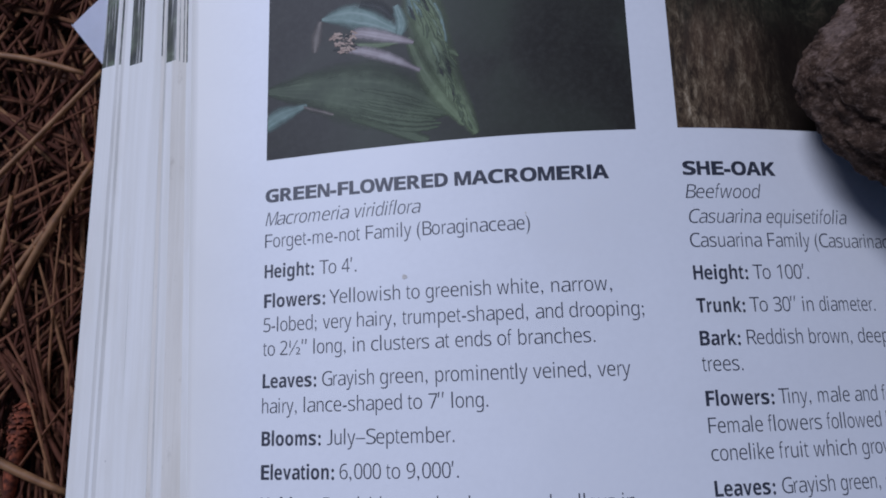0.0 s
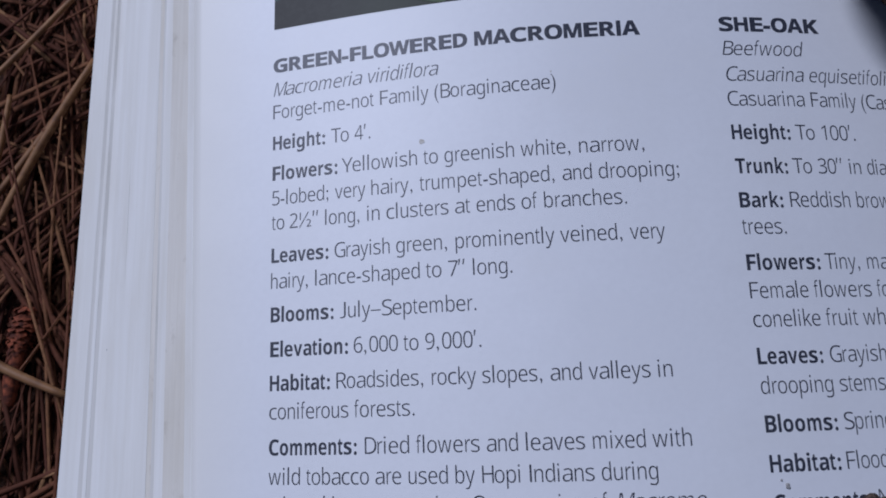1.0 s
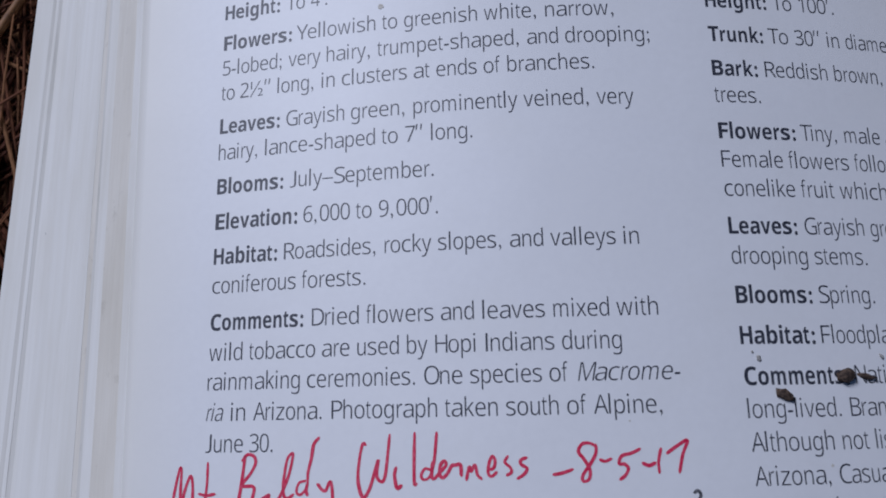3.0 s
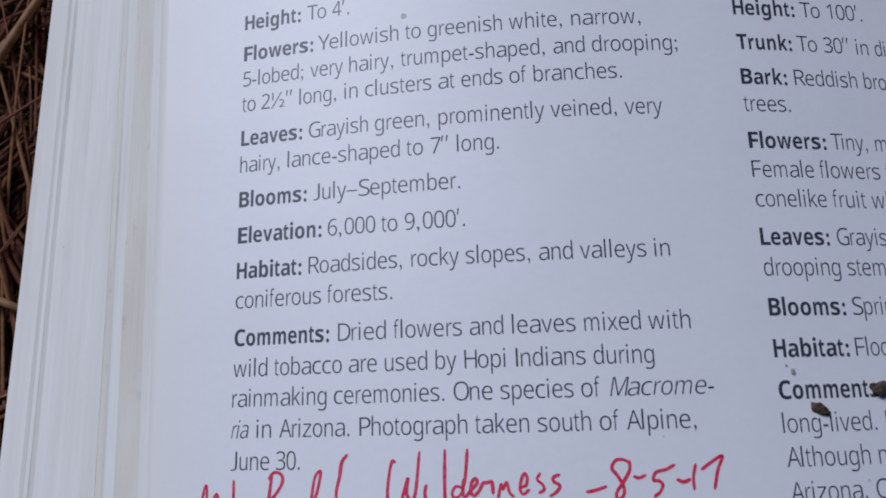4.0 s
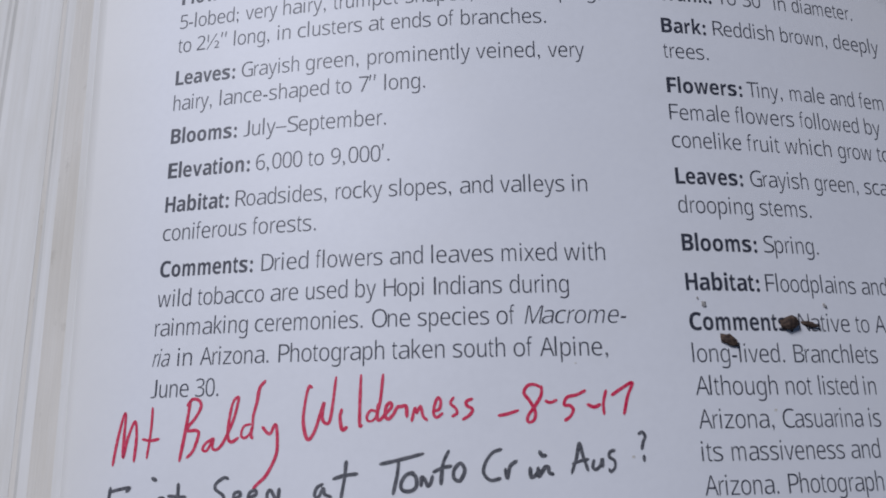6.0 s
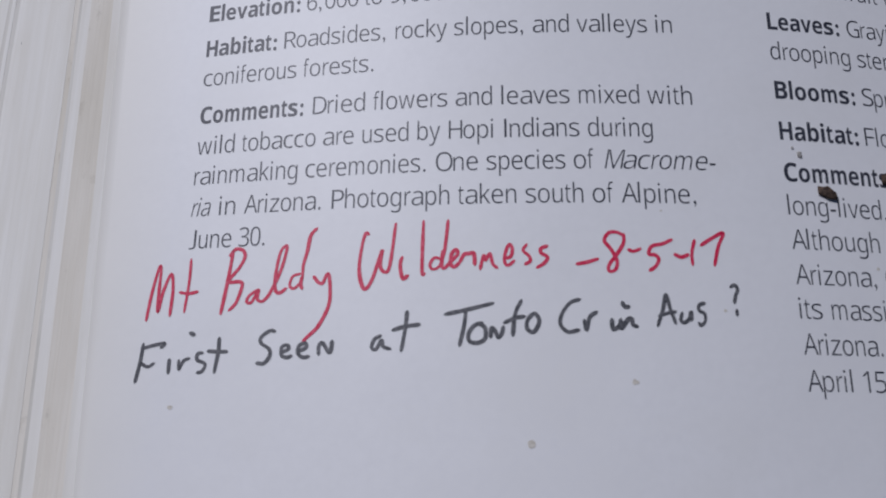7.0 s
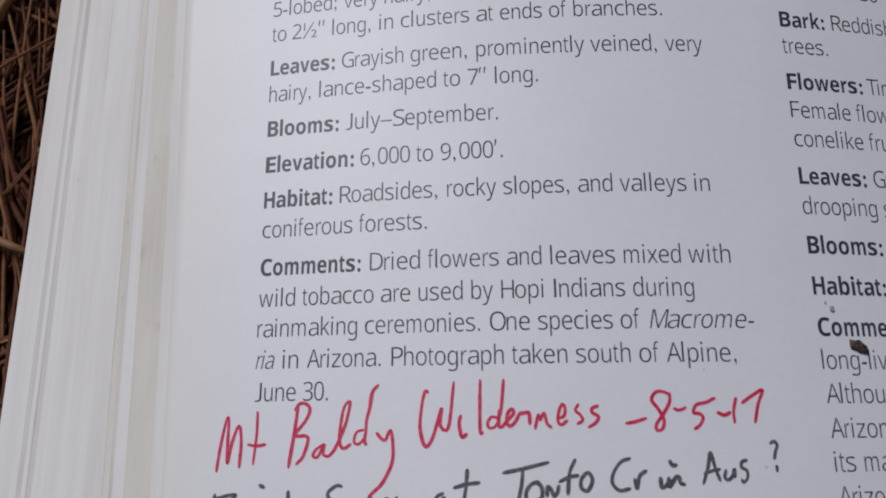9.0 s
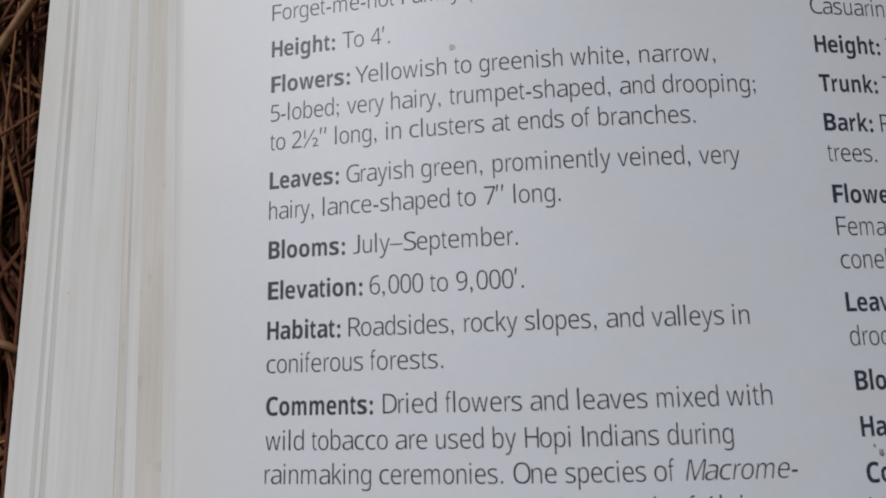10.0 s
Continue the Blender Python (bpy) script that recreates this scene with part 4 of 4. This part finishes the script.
# ---- pen notes on the page ----
PEN = (
    ("red", "M", -34.5, -39.5, "0.0,0.0 0.4,3.3 1.0,6.4 1.3,6.3 1.3,3.6 1.4,1.0 1.9,3.6 2.7,5.6 3.1,3.7 3.0,0.5"),
    ("red", "t", -30.5, -38.6, "1.1,6.4 1.1,3.6 0.8,-0.0 | -0.0,2.4 1.1,2.2 2.3,2.4"),
    ("red", "B", -25.1, -39.0, "0.0,0.0 0.6,4.1 1.0,7.7 | 0.6,7.0 1.3,7.8 2.2,7.6 2.5,6.8 1.9,5.5 0.7,3.9 2.1,3.8 2.4,3.2 1.8,1.3 1.0,0.4"),
    ("red", "a", -22.0, -37.7, "1.3,1.5 0.3,0.8 -0.0,0.1 0.6,-0.0 1.4,1.5 1.3,0.3 1.9,-0.0"),
    ("red", "l", -20.1, -37.7, "-0.0,-0.0 0.8,0.9 2.0,3.6 2.6,6.2 2.4,6.6 1.8,5.7 1.4,2.9 1.5,1.4 2.0,1.0 2.8,1.5"),
    ("red", "d", -16.9, -36.3, "1.2,1.8 0.3,1.5 0.0,0.4 0.6,0.1 1.4,1.1 1.5,2.8 1.9,4.5 2.2,6.3 2.9,7.2 | 1.4,1.4 1.3,0.5 1.5,0.0"),
    ("red", "y", -15.0, -42.4, "0.9,7.5 1.5,6.8 2.0,6.7 2.4,7.6 2.7,7.6 2.9,6.0 2.8,4.0 1.7,1.7 0.6,0.6 -0.0,-0.0"),
    ("red", "W", -8.8, -36.5, "1.0,6.4 0.6,6.5 0.2,4.8 0.0,2.1 0.6,0.0 1.5,1.0 2.6,4.5 2.4,2.7 2.9,1.9 3.5,2.6 4.1,7.6"),
    ("red", "i", -4.1, -35.4, "0.2,2.5 0.0,1.5 0.3,-0.0 0.9,0.3"),
    ("red", "l", -1.6, -34.9, "0.1,6.2 0.0,3.0 0.0,0.1 0.3,0.0"),
    ("red", "d", -0.7, -34.4, "1.3,1.1 0.5,1.3 0.0,0.6 0.2,-0.0 1.0,0.3 1.6,2.1 2.0,5.7 | 1.4,2.1 1.3,0.4 1.6,0.0"),
    ("red", "e", 0.9, -34.4, "0.0,0.0 0.8,0.9 1.5,1.7 1.3,2.2 0.8,1.7 0.7,0.6 1.1,0.2 1.7,0.7"),
    ("red", "r", 2.6, -34.0, "0.0,0.3 0.5,1.2 1.0,1.3 1.6,1.3 1.7,-0.0"),
    ("red", "n", 4.9, -34.5, "0.0,-0.0 0.4,1.6 0.6,1.0 1.1,1.8 1.4,0.6 1.9,0.1"),
    ("red", "e", 7.6, -34.1, "0.0,0.8 0.7,1.0 0.9,1.9 0.6,2.4 0.2,1.7 -0.0,0.5 0.4,0.0 1.1,0.5"),
    ("red", "s", 9.7, -34.0, "0.4,2.3 -0.0,1.6 0.6,1.0 0.8,0.4 0.2,0.0"),
    ("red", "s", 11.2, -34.4, "1.2,2.5 0.5,2.2 0.5,1.7 1.2,1.2 0.8,0.5 0.0,-0.0"),
    ("red", "dash", 15.6, -34.0, "-0.0,-0.0 1.1,0.2 2.4,0.6"),
    ("red", "8", 18.8, -34.8, "2.2,4.1 1.4,4.5 0.5,4.4 -0.0,3.5 0.7,2.5 1.3,1.2 1.1,0.2 0.4,0.0 0.4,0.7 1.3,1.9 2.1,3.2 2.2,4.3"),
    ("red", "dash", 21.4, -32.5, "0.0,0.2 0.6,-0.0 1.4,0.3"),
    ("red", "5", 23.7, -34.7, "2.7,3.6 1.6,3.1 0.4,2.8 0.0,1.9 0.7,1.8 1.1,1.3 0.7,0.5 -0.0,-0.0"),
    ("red", "dash", 26.6, -33.1, "-0.0,0.3 0.8,0.0 1.6,0.3"),
    ("red", "1", 28.6, -34.0, "0.4,2.9 0.0,1.4 0.0,-0.0"),
    ("red", "7", 29.7, -34.0, "0.0,2.3 1.4,3.2 2.7,3.8 2.0,2.2 1.4,-0.0"),
    ("gray", "F", -35.1, -46.8, "0.6,4.5 0.4,2.3 -0.0,0.0 | 0.7,4.0 1.9,4.3 3.3,4.5 2.9,4.0 | 0.4,2.3 1.4,1.8 2.2,2.2"),
    ("gray", "i", -31.0, -45.8, "0.0,1.6 -0.0,-0.0 | 2.3,4.7 2.9,4.4"),
    ("gray", "r", -29.8, -45.4, "-0.0,1.1 0.1,-0.0 0.6,1.0 1.3,1.3"),
    ("gray", "s", -27.5, -45.8, "0.6,2.3 -0.0,2.2 -0.0,1.5 1.0,1.0 0.7,0.2 0.1,-0.0"),
    ("gray", "t", -26.3, -45.8, "1.3,4.0 1.3,2.4 1.0,-0.0 | -0.0,2.5 1.2,2.4 2.4,2.4"),
    ("gray", "S", -20.3, -44.8, "2.0,3.6 1.4,3.7 0.4,3.0 0.4,2.3 1.4,1.6 1.5,0.8 0.9,-0.0 0.0,0.0"),
    ("gray", "e", -17.5, -44.2, "-0.0,0.5 0.9,1.0 0.7,1.4 0.1,1.2 0.1,0.3 0.7,0.0 1.3,0.2"),
    ("gray", "e", -15.6, -44.2, "0.0,0.6 1.0,1.1 0.9,1.6 0.2,1.3 0.1,0.5 0.7,-0.0 1.4,0.1"),
    ("gray", "n", -13.1, -43.9, "-0.0,-0.0 -0.0,0.9 0.4,1.3 1.1,0.3 1.4,0.4 1.5,1.5"),
    ("gray", "a", -7.1, -43.4, "1.0,1.5 0.3,1.1 0.0,0.2 0.5,0.0 1.1,1.0 1.3,0.3 2.1,0.0"),
    ("gray", "t", -4.8, -43.6, "1.6,4.4 1.4,2.4 1.0,0.0 | -0.0,2.3 1.4,2.7 3.0,2.9"),
    ("gray", "T", 1.0, -43.1, "-0.0,3.5 2.4,4.0 5.3,4.7 | 2.3,4.0 2.1,2.2 1.6,-0.0"),
    ("gray", "o", 3.6, -42.8, "1.5,2.2 0.6,1.9 -0.0,1.0 0.1,0.2 1.0,0.0 1.8,0.5 1.8,1.6 1.3,2.1"),
    ("gray", "n", 6.0, -42.2, "0.0,0.0 0.1,1.0 0.5,0.7 0.8,0.0 1.2,0.4 1.4,1.2"),
    ("gray", "t", 7.5, -42.0, "1.9,3.9 1.2,2.4 0.9,0.0 | 0.0,1.4 1.1,1.9 2.2,2.1"),
    ("gray", "o", 10.0, -41.6, "0.6,2.0 -0.0,1.2 -0.0,0.3 0.7,0.0 1.3,1.1 1.0,1.9 0.6,2.0"),
    ("gray", "C", 13.6, -41.6, "2.2,3.6 1.1,3.2 0.2,2.0 0.0,0.8 0.8,-0.0 2.0,0.2"),
    ("gray", "r", 16.2, -41.4, "0.0,1.1 0.2,-0.0 0.6,1.4 1.4,2.0"),
    ("gray", "i", 19.2, -41.3, "0.0,1.1 0.1,-0.0 0.8,0.4 1.0,1.1 | 1.2,3.0 1.5,2.5 2.0,2.5"),
    ("gray", "n", 20.2, -41.2, "0.0,0.9 -0.0,0.0 0.8,1.0 1.2,1.0 1.3,0.4 1.8,0.2"),
    ("gray", "A", 24.2, -40.9, "-0.0,-0.0 0.7,1.9 1.1,3.5 1.5,1.9 2.0,0.3 | 0.2,1.1 1.1,1.4 2.1,1.6"),
    ("gray", "u", 26.8, -40.5, "0.2,1.1 -0.0,0.3 0.4,-0.0 1.0,0.5 1.2,1.2 1.2,0.3"),
    ("gray", "s", 28.8, -40.8, "0.8,2.5 0.2,2.3 0.1,1.7 0.7,1.3 0.7,0.5 0.2,0.0 0.0,0.3"),
    ("gray", "question", 32.7, -39.6, "-0.0,3.2 0.5,3.4 0.8,2.9 0.5,2.2 0.3,1.4 | 0.5,0.6 0.5,0.0"),
)
WORDS = (2, 5, 10, 7, 5, 4, 2, 5, 2, 2, 3, 1)


def ribbon(vs, fs, line, width, rnd):
    """A flat pen stroke lying on the page along a line."""
    base, n = len(vs), len(line)
    for i, p in enumerate(line):
        d = line[min(i + 1, n - 1)] - line[max(i - 1, 0)]
        d = d.normalized() if d.length > 1e-9 else Vector((1, 0, 0))
        w = width * (1 + 0.16 * noise.noise(Vector((p.x * 900, p.y * 900, rnd))) + 0.30 * noise.noise(Vector((p.x * 210, p.y * 210, 3.0 + rnd)))) * (0.72 if i in (0, n - 1) else 1.0)
        for s in (-1, 1):
            x, y = p.x - d.y * w * s, p.y + d.x * w * s
            vs.append((x, y, page_z(x) + 0.000045))
        if i:
            fs.append((base + 2 * i - 2, base + 2 * i - 1, base + 2 * i + 1, base + 2 * i))
    for i, sign in ((0, -1), (n - 1, 1)):
        p = line[i]
        d = (line[1] - line[0]) if i == 0 else (line[-1] - line[-2])
        d = d.normalized() if d.length > 1e-9 else Vector((1, 0, 0))
        q = p + d * (sign * width * 0.8)
        vs.append((q.x, q.y, page_z(q.x) + 0.000045))
        tip = len(vs) - 1
        fs.append((base + 2 * i, base + 2 * i + 1, tip) if sign > 0 else (base + 1, base, tip))


letters = iter(PEN)
for count in WORDS:
    vs, fs = [], []
    for _ in range(count):
        ink, letter, ox, oy, strokes = next(letters)
        for k, stroke in enumerate(strokes.split("|")):
            pts = [Vector(((ox + float(p.split(",")[0])) / 1000, (oy + float(p.split(",")[1])) / 1000, 0)) for p in stroke.split()]
            ribbon(vs, fs, spline(pts, 7), 0.00020 if ink == "red" else 0.00022, ox + k)
    me = bpy.data.meshes.new("handwritten_word")
    me.from_pydata(vs, [], fs)
    me.materials.append(RED_INK if ink == "red" else GREY_INK)
    ob = new("handwritten_word", me)
    ob.parent = page
    ob["label"] = "word handwritten in red pen" if ink == "red" else "word handwritten in grey-black pen"


# ---- specks and crumbs on the page ----
def crumb(x, y, sx, sy, sz, turn, seed, mat, label, category="crumb"):
    x, y = x / 1000, y / 1000
    ob = lump("crumb", mat, (sx / 1000, sy / 1000, sz / 1000), seed, 0.45, label, category, 2)
    ob.matrix_world = pose(x, y, page_z(x) + sz / 1000 * 0.55, 0, 0, turn)
    return tagged(ob, group="crumbs on the page")


crumb(45.6, -24.9, 1.15, 0.72, 0.45, -28, 2.0, CRUMB, "dark brown seed-like crumb lying on the page")
crumb(54.2, -22.6, 1.5, 0.95, 0.7, 12, 3.0, CRUMB, "dark brown clump of plant crumb stuck on the page")
crumb(57.3, -22.7, 1.2, 0.38, 0.35, -14, 4.0, CRUMB, "thin dark brown plant crumb on the page")
crumb(42.7, -20.2, 0.28, 0.45, 0.16, 15, 5.0, SPECK, "tiny grey crumb on the page")
crumb(41.9, -19.4, 0.16, 0.18, 0.12, 0, 6.0, SPECK, "tiny grey crumb on the page")
crumb(60.0, -20.1, 0.18, 0.4, 0.15, 35, 7.0, SPECK, "tiny grey crumb on the page")


def spot(x, y, size, seed, label):
    """A small stain soaked into the page: a flat, ragged patch."""
    x, y = x / 1000, y / 1000
    bm = bmesh.new()
    n = 18
    rim = []
    for k in range(n):
        a = math.tau * k / n
        r = size / 1000 * (1 + 0.45 * noise.noise(Vector((math.cos(a) * 1.3, math.sin(a) * 1.3, seed))))
        px = r * math.cos(a)
        rim.append(bm.verts.new((px, 0.85 * r * math.sin(a), page_z(x + px) - page_z(x))))
    bm.faces.new(rim)
    ob = part("spot", bm, SPOT)
    ob.matrix_world = pose(x, y, page_z(x) + 0.00004)
    return tagged(ob, label, "spot", "stains on the page")


spot(-5.8, 31.7, 0.46, 8.0, "small pale tan stain on the white page")
spot(21.4, -47.0, 0.36, 9.0, "small tan stain on the white page")
spot(10.2, -53.5, 0.46, 10.0, "small pale tan stain on the white page")
spot(14.2, 41.2, 0.16, 13.0, "tiny grey dot on the white page")
spot(25.4, -27.7, 0.13, 14.0, "tiny grey dot on the white page")
spot(51.0, -33.7, 0.2, 15.0, "tiny grey mark on the white page")
spot(-33.3, -60.5, 0.22, 16.0, "tiny grey dot on the white page")
spot(31.9, -39.1, 0.2, 12.0, "tiny grey dot on the white page")
spot(-30.4, -49.7, 0.32, 11.0, "small pale stain on the white page")
for x, y, z, r, seed in ((-0.0605, 0.0030, 0.0226, 0.30, 21.0), (-0.0511, -0.0100, 0.0270, 0.22, 23.0)):
    speck = lump("crumb", SPECK, (r / 2400, r / 1000, r / 2600), seed, 0.4, "tiny grey soil speck on the trimmed page edges", "crumb", 2)
    speck.matrix_world = pose(skewed(x, y), y, z + 0.27 * (skewed(x, y) - x), 0, 0, 4)
    tagged(speck, group="specks on the page edges")

# ---- the stone that holds the page down ----
bm = bmesh.new()
bmesh.ops.create_icosphere(bm, subdivisions=7, radius=1.0)
for v in bm.verts:
    p = v.co.copy()
    flat = math.hypot(p.x, p.y) + 1e-9
    square = flat / (abs(p.x) ** 1.3 + abs(p.y) ** 1.3 + 1e-9) ** (1 / 1.3)  # a wedge-shaped plan with rounded corners
    layers = Vector((p.x * 4.0, p.y * 5.0 + p.z, p.z * 6.0))
    k = 1 + 0.05 * noise.fractal(p * 1.6 + Vector((4.2, 0, 0)), 1.0, 2.0, 3) + 0.022 * noise.fractal(layers + Vector((1, 4.2, 0)), 0.8, 2.2, 6)
    k += 0.020 * noise.fractal(p * 11, 0.75, 2.1, 4) + 0.010 * noise.fractal(p * 45, 0.7, 2.1, 3)
    narrow = 1.0 - 0.34 * abs(p.z) ** 1.1 if p.z < 0 else 1.0 - 0.10 * p.z  # undercut below its widest part
    v.co = Vector((p.x * square * 0.050 * k * narrow, p.y * square * (0.042 if p.y > 0 else 0.036) * k * narrow, p.z * (0.024 if p.z > 0 else 0.029) * k))
stone = part("stone", bm, STONE, smooth=True)
stone.matrix_world = pose(0.1060, 0.0580, 0.0530, 0, 0, 0)
tagged(stone, "rough reddish-brown stone weighing down the open page", "stone")
